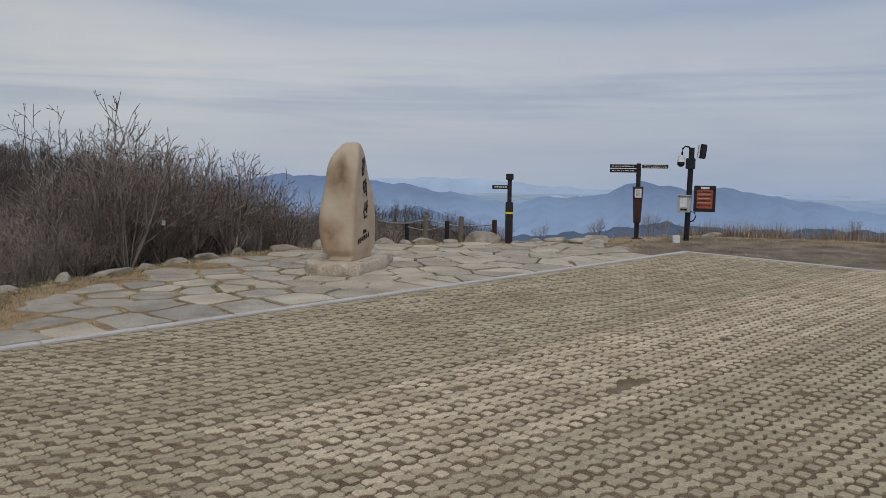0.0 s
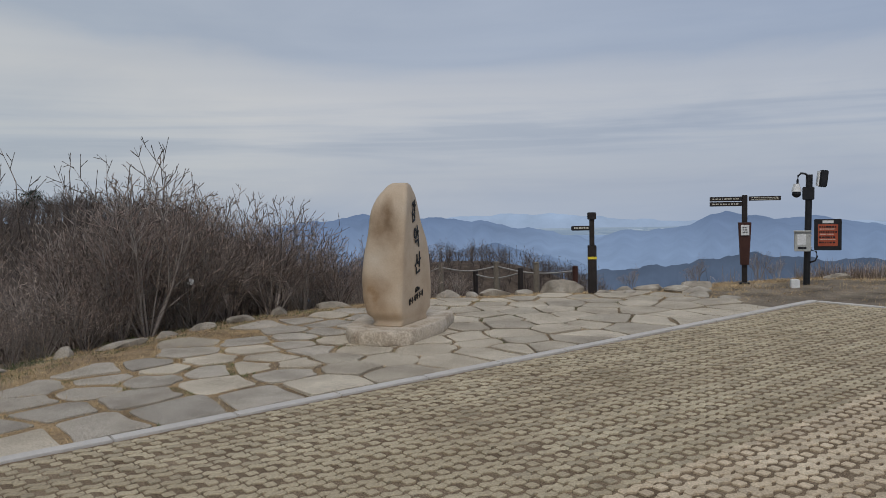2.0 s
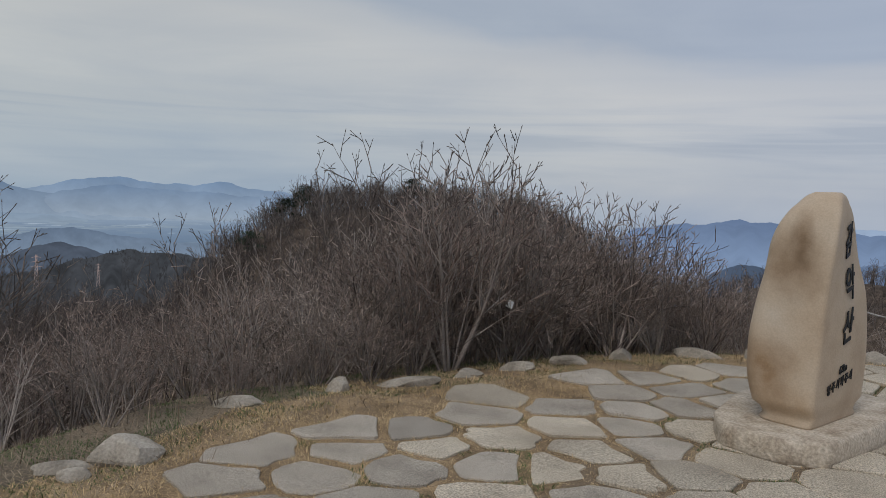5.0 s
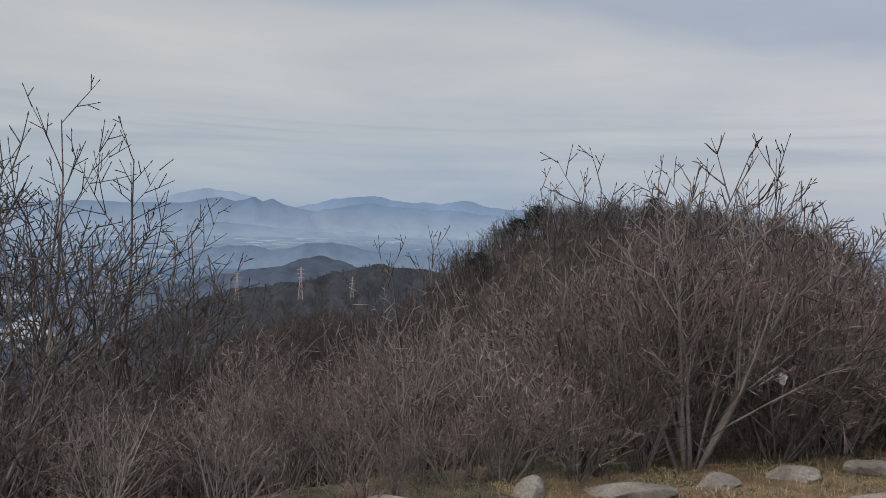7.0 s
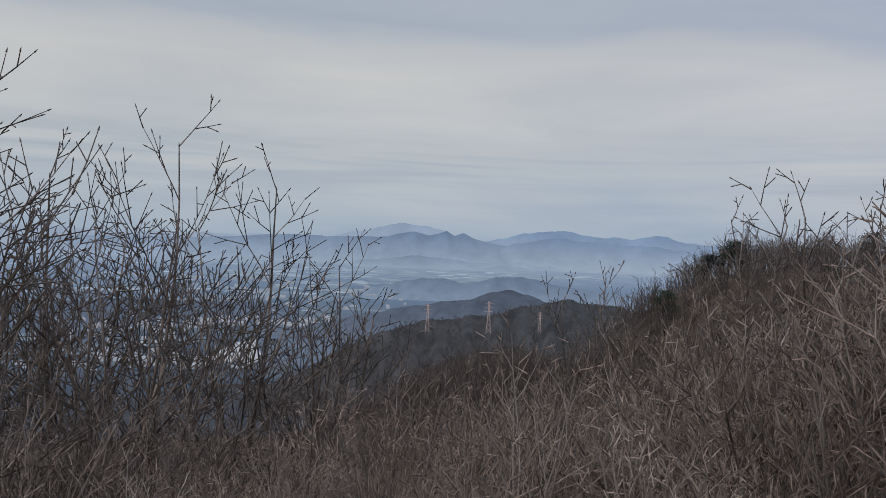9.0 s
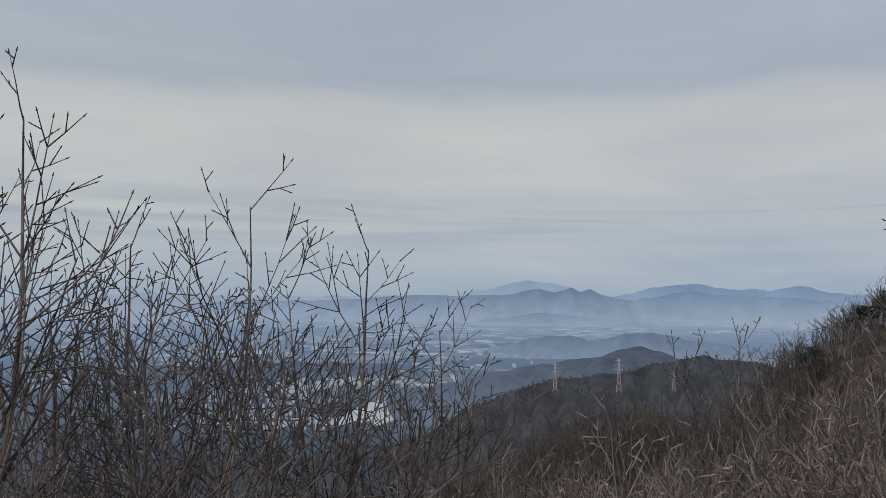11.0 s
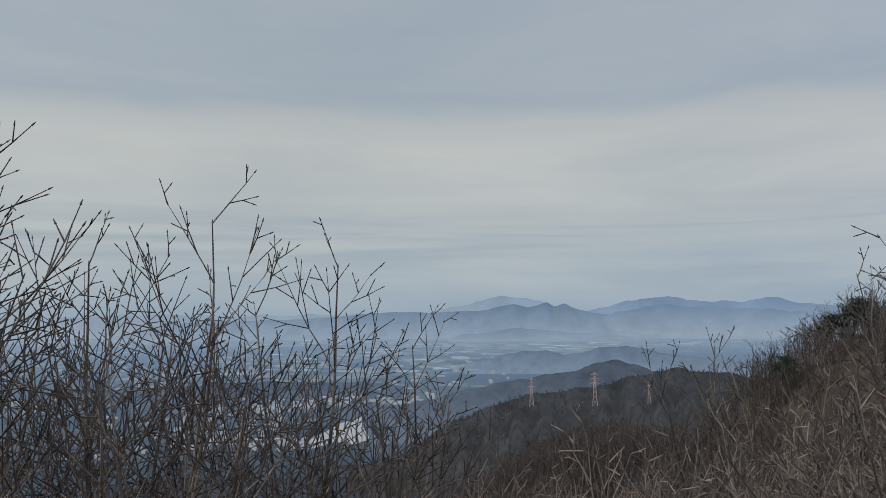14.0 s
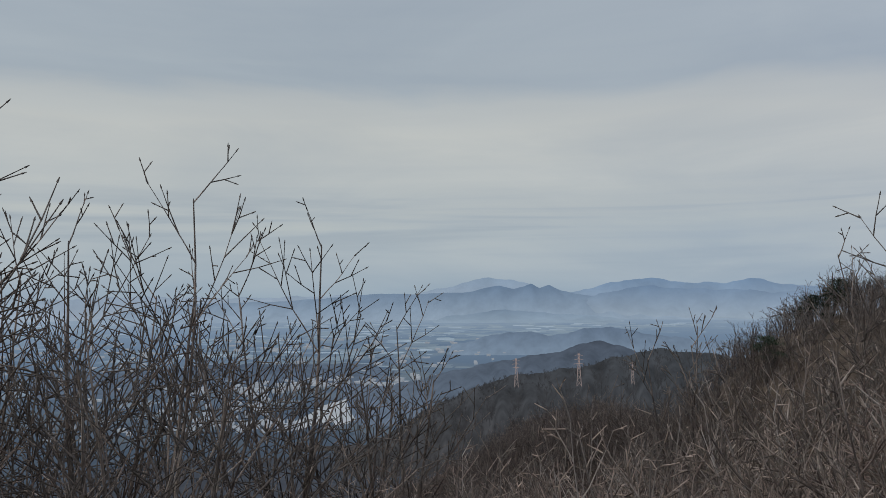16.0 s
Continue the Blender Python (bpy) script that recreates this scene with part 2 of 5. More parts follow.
M_STONE = material("tan_monument_stone", [(0.41, 0.305, 0.205), (0.50, 0.39, 0.275), (0.55, 0.45, 0.335)], scale=2.2, bump_scale=70, bump=0.12, rough=0.75, fine=0.07)
M_BASE = material("rough_pale_plinth_stone", [(0.31, 0.243, 0.172), (0.46, 0.388, 0.295), (0.55, 0.475, 0.375)], scale=5, bump_scale=40, bump=0.6, rough=0.85)
M_ROCK = material("weathered_rim_rock", [(0.19, 0.165, 0.13), (0.33, 0.29, 0.23), (0.44, 0.395, 0.325)], scale=4, bump_scale=50, bump=0.7, rough=0.9, coords="World", fine=0.2)
M_BLACK = material("black_carved_paint", [(0.012, 0.012, 0.012), (0.02, 0.02, 0.02)], bump=0, rough=0.6)
M_BARK = material("grey_brown_bark", [(0.14, 0.115, 0.098), (0.25, 0.213, 0.185), (0.385, 0.34, 0.303)], scale=1.2, bump_scale=60, bump=0.3, per="object", rough=0.9, coords="World", span=0.4)
M_BARK_TREE = material("dark_tree_bark", [(0.08, 0.064, 0.053), (0.13, 0.107, 0.09), (0.20, 0.172, 0.15)], scale=1.2, bump_scale=60, bump=0.3, per="object", rough=0.9, coords="World", span=0.25)
M_BARK_MID = material("brown_shrub_bark", [(0.115, 0.088, 0.072), (0.20, 0.158, 0.133), (0.32, 0.268, 0.23)], scale=1.2, bump=0, per="island", rough=0.9, coords="World", span=0.65)
M_TWIG = material("brown_bare_twigs", [(0.18, 0.134, 0.108), (0.29, 0.226, 0.186), (0.43, 0.358, 0.305)], scale=1.0, bump=0, per="island", rough=0.85, coords="World", span=0.7)
M_TWIG_RED = material("reddish_bare_twigs", [(0.13, 0.092, 0.076), (0.21, 0.157, 0.131), (0.31, 0.245, 0.207)], scale=1.0, bump=0, per="island", rough=0.85, coords="World", span=0.6)
M_WOODS = material("bare_winter_woods", [(0.075, 0.058, 0.049), (0.125, 0.10, 0.087), (0.19, 0.16, 0.142)], scale=0.2, bump=0, per="island", rough=0.9, coords="World", span=0.6)
M_PINE = material("dark_pine_needles", [(0.018, 0.028, 0.014), (0.035, 0.05, 0.025)], scale=2, bump=0, rough=0.8, coords="World")
M_STRAW = material("dry_straw_grass", [(0.40, 0.275, 0.14), (0.52, 0.375, 0.20), (0.60, 0.455, 0.26)], scale=1.5, bump=0, per="island", rough=0.9, coords="World", span=0.3)
M_DEAD = material("dead_brown_grass", [(0.16, 0.12, 0.085), (0.25, 0.19, 0.13), (0.33, 0.265, 0.18)], scale=1.5, bump=0, per="island", rough=0.9, coords="World", span=0.3)
M_GREEN = material("fresh_green_grass", [(0.055, 0.085, 0.025), (0.10, 0.14, 0.045)], scale=2, bump=0, per="island", rough=0.8, coords="World")
M_WOOD_DARK = material("dark_stained_timber", [(0.018, 0.014, 0.013), (0.032, 0.025, 0.022)], scale=6, bump_scale=60, bump=0.3, rough=0.7)
M_WOOD_RED = material("red_brown_timber", [(0.045, 0.018, 0.014), (0.07, 0.03, 0.022)], scale=6, bump_scale=60, bump=0.3, rough=0.7)
M_WOOD_GREY = material("weathered_grey_timber", [(0.13, 0.11, 0.085), (0.22, 0.19, 0.15)], scale=9, bump_scale=70, bump=0.4, rough=0.9)
M_ROPE = material("pale_rope", [(0.30, 0.28, 0.25), (0.40, 0.38, 0.35)], scale=30, bump=0.2, rough=0.9)
M_WHITE = material("white_paint", [(0.62, 0.62, 0.60), (0.72, 0.72, 0.70)], scale=8, bump=0, rough=0.5)
M_GREYBOX = material("light_grey_enamel", [(0.40, 0.40, 0.37), (0.46, 0.46, 0.43)], scale=5, bump=0, rough=0.5)
M_PLASTIC = material("black_plastic", [(0.012, 0.012, 0.014), (0.022, 0.022, 0.024)], scale=9, bump=0, rough=0.45)
M_ORANGE = material("orange_printed_panel", [(0.36, 0.075, 0.036), (0.42, 0.098, 0.05)], scale=5, bump=0, rough=0.6)
M_YELLOW = material("yellow_reflective_tape", [(0.65, 0.50, 0.03), (0.7, 0.55, 0.05)], scale=5, bump=0, rough=0.5)
M_SIGNTEXT = material("cream_sign_lettering", [(0.50, 0.47, 0.38), (0.58, 0.55, 0.46)], scale=5, bump=0, rough=0.7)
M_STEEL = material("galvanised_steel", [(0.35, 0.35, 0.36), (0.42, 0.42, 0.43)], scale=5, bump=0, rough=0.5, metal=0.6)


# ---- mesh helpers ----
def part(name, bm, mat, parent=None, label="", smooth=False):
    me = bpy.data.meshes.new(name)
    bm.to_mesh(me)
    bm.free()
    me.materials.append(mat)
    if smooth:
        for p in me.polygons:
            p.use_smooth = True
    ob = new(name, me)
    ob.parent = parent
    if label:
        ob["label"] = label
    return ob


def np_mesh(name, verts, faces, mat, parent=None, smooth=False):
    """A mesh object from arrays of corners and faces (all faces with the same number of corners)."""
    me = bpy.data.meshes.new(name)
    k = faces.shape[1]
    me.vertices.add(len(verts))
    me.vertices.foreach_set("co", np.ascontiguousarray(verts, dtype=np.float32).ravel())
    me.loops.add(faces.size)
    me.loops.foreach_set("vertex_index", np.ascontiguousarray(faces, dtype=np.int32).ravel())
    me.polygons.add(len(faces))
    me.polygons.foreach_set("loop_start", np.arange(0, faces.size, k, dtype=np.int32))
    me.update(calc_edges=True)
    me.materials.append(mat)
    if smooth:
        me.polygons.foreach_set("use_smooth", np.ones(len(faces), dtype=bool))
    ob = new(name, me)
    ob.parent = parent
    return ob


def box(bm, x, y, z, sx, sy, sz, turn=0.0, bevel=0.0):
    m = Matrix.Translation((x, y, z)) @ Matrix.Rotation(radians(turn), 4, "Z") @ Matrix.Diagonal((sx, sy, sz, 1))
    vs = bmesh.ops.create_cube(bm, size=1, matrix=m)["verts"]
    if bevel:
        es = list({e for v in vs for e in v.link_edges})
        bmesh.ops.bevel(bm, geom=es, offset=bevel, segments=2, affect="EDGES")
    return bm


def tube(bm, pts, r, sides=8):
    rings = []
    pts = [Vector(p) for p in pts]
    for i, p in enumerate(pts):
        d = (pts[min(i + 1, len(pts) - 1)] - pts[max(i - 1, 0)]).normalized()
        a = d.orthogonal().normalized() if abs(d.z) < 0.99 else Vector((1, 0, 0))
        b = d.cross(a)
        rr = r[i] if isinstance(r, (list, tuple)) else r
        rings.append([bm.verts.new(p + (a * math.cos(t) + b * math.sin(t)) * rr) for t in (2 * math.pi * k / sides for k in range(sides))])
    for r0, r1 in zip(rings, rings[1:]):
        for k in range(sides):
            bm.faces.new((r0[k], r0[(k + 1) % sides], r1[(k + 1) % sides], r1[k]))
    bm.faces.new(list(reversed(rings[0])))
    bm.faces.new(rings[-1])
    return bm


def empty(name, x, y, z, turn=0.0):
    ob = new(name)
    ob.matrix_world = pose(x, y, z, 0, 0, turn)
    return ob


# ---- the lie of the land ----
P0 = Vector((-4.90, 6.50))          # on the kerb between lot and flagstones
KU = Vector((0.683, 0.730))         # along the kerb
KV = Vector((0.730, -0.683))        # into the paved lot
KLEN = 11.80                        # to the kerb's corner
RIM = [(-6.9, -22), (-7.2, 2.0), (-6.9, 6.3), (-6.75, 7.6), (-7.15, 9.5), (-6.85, 10.6), (-6.4, 12.0), (-5.6, 13.9), (-4.7, 14.9), (-3.0, 16.2), (-0.8, 17.0), (0.9, 17.3), (2.6, 18.6), (4.6, 19.4), (8.0, 18.5), (15, 14.0), (30, 6.0), (34, -22)]
_RP = np.array(RIM)
_RQ = np.roll(_RP, -1, axis=0)


def rim_distance(x, y):
    """Metres outside the rim of the summit's flat top; negative inside. Works on arrays."""
    x, y = np.asarray(x, float), np.asarray(y, float)
    best = np.full(x.shape, 1e9)
    inside = np.zeros(x.shape, bool)
    for (ax, ay), (bx, by) in zip(_RP, _RQ):
        ex, ey = bx - ax, by - ay
        t = np.clip(((x - ax) * ex + (y - ay) * ey) / (ex * ex + ey * ey), 0, 1)
        best = np.minimum(best, np.hypot(x - ax - t * ex, y - ay - t * ey))
        cross = (ay > y) != (by > y)
        with np.errstate(divide="ignore", invalid="ignore"):
            xi = ax + (y - ay) / (by - ay if by != ay else 1e-9) * ex
        inside ^= cross & (x < xi)
    return np.where(inside, -best, best)


KNOLL = (-32.0, 44.2)
HILL = (-14.0, 97.0)
VALLEY = -172.0


def wave(x, y, s):
    return np.sin(x / s + 1.3 * np.sin(y / s * 0.7)) * np.cos(y / s * 1.1 + 0.8 * np.sin(x / s * 0.6))


def height(x, y):
    x, y = np.asarray(x, float), np.asarray(y, float)
    s = rim_distance(x, y)
    out = np.maximum(s, 0)
    base = np.interp(out, [0, 1, 4, 10, 20, 60, 200, 450, 750, 1000], [0, -0.13, -1.3, -4.4, -8.5, -21, -60, -115, -160, VALLEY])
    base = base + np.minimum(out, 60) / 60 * 1.6 * wave(x, y, 9.0) + np.clip(out - 60, 0, 150) / 150 * 7 * wave(x, y, 47.0) * (out < 900)
    dk = np.hypot((x - KNOLL[0]) * 1.0, (y - KNOLL[1]) * 0.9)
    k = np.exp(-(dk / 16.0) ** 4)
    base = base * (1 - k) + 0.9 * k
    dh = np.hypot((x - HILL[0]) * 0.85, y - HILL[1])
    h = np.exp(-(dh / 25.0) ** 2.5)
    base = base * (1 - h) - 5.9 * h
    # a wooded spur runs out to the northwest beside the knoll
    az = np.degrees(np.arctan2(-(x + 5.0), y - 8.65))
    d = np.hypot(x + 5.0, y - 8.65)
    spur = np.exp(-((az - 62) / 13.0) ** 2) * np.clip((d - 22) / 25, 0, 1) * np.clip((480 - d) / 200, 0, 1)
    base = base * (1 - spur) + np.maximum(base, 1.9 - d * 0.172 - 1.0) * spur
    flat = -0.012 + 0.003 * wave(x, y, 0.35) + 0.003 * wave(x, y, 2.1)
    return np.where(s < 0, flat - 0.06 * np.clip(1 + s / 1.2, 0, 1) ** 2, flat - 0.06 + base)


def h1(x, y):
    return float(height(np.array([x]), np.array([y]))[0])


# ground: one polar sheet, fine near the walk and coarse far away, out to the valley and the horizon
_r = np.concatenate([np.linspace(0.0, 16, 90), np.geomspace(16.3, 1000, 110), np.geomspace(1040, 4900, 24)])
_NA = 288
_t = np.linspace(0, 2 * np.pi, _NA, endpoint=False)
_gx = (-3.0 + _r[:, None] * np.cos(_t)[None, :]).ravel()
_gy = (10.0 + _r[:, None] * np.sin(_t)[None, :]).ravel()
_gz = height(_gx, _gy)
_i, _j = np.meshgrid(np.arange(len(_r) - 1), np.arange(_NA), indexing="ij")
_a0, _b0 = (_i * _NA + _j).ravel(), (_i * _NA + (_j + 1) % _NA).ravel()
_quads = np.stack([_a0, _a0 + _NA, _b0 + _NA, _b0], axis=1)
ground = np_mesh("ground", np.stack([_gx, _gy, _gz], 1), _quads, M_GROUND, smooth=True)
tagged(ground, "brown earth and leaf litter falling away from the summit", "ground", kind="structure")
M_VALLEY = valley_haze_glow_material()
# the slope's haze is painted as a glow, bluer low down
M_SLOPE = haze_glow_material("haze_glow_wooded_slope", (0.066, 0.076, 0.095), (0.055, 0.049, 0.047), -130, -25, 0.07, glow=0.62, mottle=0.32)
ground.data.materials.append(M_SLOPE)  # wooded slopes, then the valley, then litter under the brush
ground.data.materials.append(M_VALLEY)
ground.data.materials.append(M_LITTER)
ground.data.materials.append(M_LOTSOIL)
ground.data.materials.append(M_DIRT)
ground.data.materials.append(M_EDGE)
_ring = np.repeat(_r[:-1], _NA)
_rs = rim_distance(_gx, _gy)[:-_NA]
_gu = ((_gx - P0.x) * KU.x + (_gy - P0.y) * KU.y)[:-_NA]
_gv = ((_gx - P0.x) * KV.x + (_gy - P0.y) * KV.y)[:-_NA]
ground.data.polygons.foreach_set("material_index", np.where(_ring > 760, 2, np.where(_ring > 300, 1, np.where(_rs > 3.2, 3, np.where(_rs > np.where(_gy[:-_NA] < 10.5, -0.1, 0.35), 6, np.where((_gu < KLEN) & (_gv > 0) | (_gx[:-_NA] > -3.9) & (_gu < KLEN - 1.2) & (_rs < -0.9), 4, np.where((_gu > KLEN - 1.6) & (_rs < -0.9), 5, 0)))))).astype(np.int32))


# ---- far country ----
def ridge(name, label, dist, profile, low, high, foot=-172.0, depth=0.16, rough=0.10, seed=1, scale=0.004, glow=0.9, steps=260, mottle=0.12, face=None):
    """A range of hills as a closed strip of land: profile gives azimuth (degrees, anticlockwise from +y) and crest height in degrees."""
    az = [p[0] for p in profile][::-1]
    el = [p[1] for p in profile][::-1]
    a = np.linspace(az[0], az[-1], steps)
    rng = np.random.RandomState(seed)
    e = np.interp(a, az, el)
    for o in range(5):
        e = e + rough * 0.55 ** o * np.sin(a * (1.9 * 1.9 ** o) + rng.rand() * 6.28)
    cx, cy, cz = -3.5, 6.0, 1.85
    verts = []
    shape = [(-1.0, 0.0), (-0.62, 0.30), (-0.30, 0.70), (0.0, 1.0), (0.35, 0.62), (0.9, 0.0)]
    for ang, ee in zip(a, e):
        w = (ang - a[0]) / (a[-1] - a[0])
        fade = min(1.0, w / 0.10, (1 - w) / 0.10)
        crest = foot - 2 + (cz + dist * math.tan(radians(ee)) - foot + 2) * math.sin(fade * math.pi / 2)
        sx, sy = -math.sin(radians(ang)), math.cos(radians(ang))
        for k, (off, up) in enumerate(shape):
            w = 1 + (0.13 * math.sin(ang * 3.1 + k) if 0 < k < 5 and k != 3 else 0)
            d = dist * (1 + depth * off * w)
            z = foot + (crest - foot) * up * (1 if k in (3,) else w)
            z = min(z, crest - (0.0 if k == 3 else 1.0))
            verts.append((cx + sx * d, cy + sy * d, z))
    k = len(shape)
    i, j = np.meshgrid(np.arange(steps - 1), np.arange(k - 1), indexing="ij")
    q = (i * k + j).ravel()
    f = np.stack([q, q + 1, q + k + 1, q + k], 1)
    top = cz + dist * math.tan(radians(max(el)))
    # the range's haze is put into its glow: low at foot, high at crest
    m = haze_glow_material(name + "_haze_glow", low, high, foot, top, scale, glow=glow, mottle=mottle, face=face)
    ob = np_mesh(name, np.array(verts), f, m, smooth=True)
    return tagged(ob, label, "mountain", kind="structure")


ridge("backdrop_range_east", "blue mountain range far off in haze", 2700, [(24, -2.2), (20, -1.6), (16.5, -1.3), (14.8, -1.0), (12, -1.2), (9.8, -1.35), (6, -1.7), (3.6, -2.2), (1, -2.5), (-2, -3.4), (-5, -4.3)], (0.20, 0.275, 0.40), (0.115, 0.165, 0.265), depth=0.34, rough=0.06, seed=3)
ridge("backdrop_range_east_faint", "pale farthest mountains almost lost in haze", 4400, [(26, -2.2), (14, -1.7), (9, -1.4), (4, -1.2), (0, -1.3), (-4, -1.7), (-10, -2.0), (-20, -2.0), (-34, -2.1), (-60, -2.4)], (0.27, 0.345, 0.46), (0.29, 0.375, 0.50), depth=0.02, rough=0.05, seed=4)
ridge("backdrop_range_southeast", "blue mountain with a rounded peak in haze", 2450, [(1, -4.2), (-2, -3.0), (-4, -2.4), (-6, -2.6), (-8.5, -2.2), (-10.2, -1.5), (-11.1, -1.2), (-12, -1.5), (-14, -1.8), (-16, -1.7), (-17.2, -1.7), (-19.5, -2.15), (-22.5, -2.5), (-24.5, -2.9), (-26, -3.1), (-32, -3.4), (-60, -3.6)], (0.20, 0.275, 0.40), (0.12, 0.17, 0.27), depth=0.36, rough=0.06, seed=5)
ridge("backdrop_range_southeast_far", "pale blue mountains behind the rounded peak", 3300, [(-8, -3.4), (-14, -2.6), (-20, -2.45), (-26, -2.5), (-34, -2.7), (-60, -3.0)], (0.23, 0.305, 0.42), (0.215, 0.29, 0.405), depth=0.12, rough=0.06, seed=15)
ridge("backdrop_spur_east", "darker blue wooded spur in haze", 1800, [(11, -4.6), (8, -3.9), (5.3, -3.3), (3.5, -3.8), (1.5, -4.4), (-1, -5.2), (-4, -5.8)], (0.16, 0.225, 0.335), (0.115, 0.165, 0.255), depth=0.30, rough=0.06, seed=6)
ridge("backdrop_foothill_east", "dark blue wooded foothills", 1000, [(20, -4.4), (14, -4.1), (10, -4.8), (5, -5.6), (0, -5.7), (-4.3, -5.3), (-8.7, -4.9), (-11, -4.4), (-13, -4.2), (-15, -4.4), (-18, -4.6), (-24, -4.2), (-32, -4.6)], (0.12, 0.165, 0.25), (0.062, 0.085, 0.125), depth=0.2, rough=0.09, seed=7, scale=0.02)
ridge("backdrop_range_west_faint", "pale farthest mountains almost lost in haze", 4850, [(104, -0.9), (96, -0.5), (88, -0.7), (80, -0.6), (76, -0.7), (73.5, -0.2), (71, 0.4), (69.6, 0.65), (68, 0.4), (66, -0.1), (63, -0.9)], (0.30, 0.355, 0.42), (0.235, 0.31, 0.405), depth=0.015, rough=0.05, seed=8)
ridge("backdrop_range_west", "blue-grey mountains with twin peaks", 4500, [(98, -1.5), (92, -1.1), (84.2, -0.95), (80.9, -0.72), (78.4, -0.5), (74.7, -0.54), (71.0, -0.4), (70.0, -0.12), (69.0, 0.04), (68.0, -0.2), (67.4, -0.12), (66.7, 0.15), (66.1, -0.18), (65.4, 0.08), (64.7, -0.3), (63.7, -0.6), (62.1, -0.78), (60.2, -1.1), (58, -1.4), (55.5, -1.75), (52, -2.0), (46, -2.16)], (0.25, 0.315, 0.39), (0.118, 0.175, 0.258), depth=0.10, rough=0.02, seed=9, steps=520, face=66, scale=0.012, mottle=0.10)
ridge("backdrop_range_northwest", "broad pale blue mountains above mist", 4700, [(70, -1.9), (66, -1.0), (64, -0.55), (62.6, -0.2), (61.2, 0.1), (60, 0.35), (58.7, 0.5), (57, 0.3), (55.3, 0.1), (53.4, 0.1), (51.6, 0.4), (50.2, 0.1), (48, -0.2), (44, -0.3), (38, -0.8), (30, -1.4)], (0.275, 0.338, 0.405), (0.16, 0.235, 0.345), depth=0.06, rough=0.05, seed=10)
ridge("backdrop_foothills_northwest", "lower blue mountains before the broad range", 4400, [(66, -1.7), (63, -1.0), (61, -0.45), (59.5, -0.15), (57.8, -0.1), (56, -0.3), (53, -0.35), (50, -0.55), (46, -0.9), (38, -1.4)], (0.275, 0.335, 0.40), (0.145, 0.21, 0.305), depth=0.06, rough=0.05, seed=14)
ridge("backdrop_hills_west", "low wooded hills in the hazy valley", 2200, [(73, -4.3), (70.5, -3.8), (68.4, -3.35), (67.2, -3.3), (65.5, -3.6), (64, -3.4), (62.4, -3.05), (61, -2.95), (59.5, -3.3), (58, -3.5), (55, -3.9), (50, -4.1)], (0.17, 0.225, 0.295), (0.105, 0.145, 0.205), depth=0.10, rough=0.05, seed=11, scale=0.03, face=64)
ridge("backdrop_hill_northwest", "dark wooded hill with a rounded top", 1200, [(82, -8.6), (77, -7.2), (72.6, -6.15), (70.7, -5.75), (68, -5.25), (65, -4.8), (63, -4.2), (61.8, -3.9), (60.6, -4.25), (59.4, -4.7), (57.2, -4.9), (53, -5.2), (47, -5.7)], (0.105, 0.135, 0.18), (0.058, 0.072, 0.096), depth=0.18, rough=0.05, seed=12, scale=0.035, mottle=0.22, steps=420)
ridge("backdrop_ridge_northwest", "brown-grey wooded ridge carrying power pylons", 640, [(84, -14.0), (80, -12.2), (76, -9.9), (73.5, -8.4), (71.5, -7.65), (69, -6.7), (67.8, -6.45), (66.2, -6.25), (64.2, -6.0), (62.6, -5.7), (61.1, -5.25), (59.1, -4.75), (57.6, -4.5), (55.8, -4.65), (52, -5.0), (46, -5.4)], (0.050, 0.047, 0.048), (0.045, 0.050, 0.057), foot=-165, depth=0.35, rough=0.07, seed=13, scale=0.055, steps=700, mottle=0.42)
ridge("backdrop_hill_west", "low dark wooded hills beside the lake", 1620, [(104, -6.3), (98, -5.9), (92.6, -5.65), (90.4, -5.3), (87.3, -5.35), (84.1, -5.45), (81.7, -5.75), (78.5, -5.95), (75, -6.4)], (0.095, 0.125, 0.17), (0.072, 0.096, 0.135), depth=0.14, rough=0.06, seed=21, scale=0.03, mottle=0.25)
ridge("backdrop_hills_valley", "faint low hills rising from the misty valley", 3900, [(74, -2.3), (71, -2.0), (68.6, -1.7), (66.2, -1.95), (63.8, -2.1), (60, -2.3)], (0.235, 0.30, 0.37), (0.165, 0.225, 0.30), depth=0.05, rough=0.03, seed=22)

# lake in the valley
M_LAKE = bpy.data.materials.new("still_lake_water")
M_LAKE.use_nodes = True
_b = M_LAKE.node_tree.nodes["Principled BSDF"]
_b.inputs["Base Color"].default_value, _b.inputs["Roughness"].default_value = (0.40, 0.42, 0.44, 1), 0.16
_wv = M_LAKE.node_tree.nodes.new("ShaderNodeTexNoise")
_wv.inputs["Scale"].default_value = 0.05
_wb = M_LAKE.node_tree.nodes.new("ShaderNodeBump")
_wb.inputs["Strength"].default_value = 0.1
M_LAKE.node_tree.links.new(_wv.outputs[0], _wb.inputs["Height"])
M_LAKE.node_tree.links.new(_wb.outputs[0], _b.inputs["Normal"])
bm = bmesh.new()
_vs = []
for k in range(64):
    t = 2 * math.pi * k / 64
    rr = 1 + 0.16 * math.sin(3 * t + 1) + 0.10 * math.sin(5 * t) + 0.05 * math.sin(11 * t + 2)
    lx, ly = 215 * rr * math.cos(t), 40 * rr * math.sin(t)
    c, s = math.cos(radians(152)), math.sin(radians(152))
    _vs.append(bm.verts.new((-1150 + lx * c - ly * s, 220 + lx * s + ly * c, VALLEY + 2.0)))
bm.faces.new(_vs)
tagged(part("lake", bm, M_LAKE), "pale lake lying in the hazy valley", "lake", kind="structure")


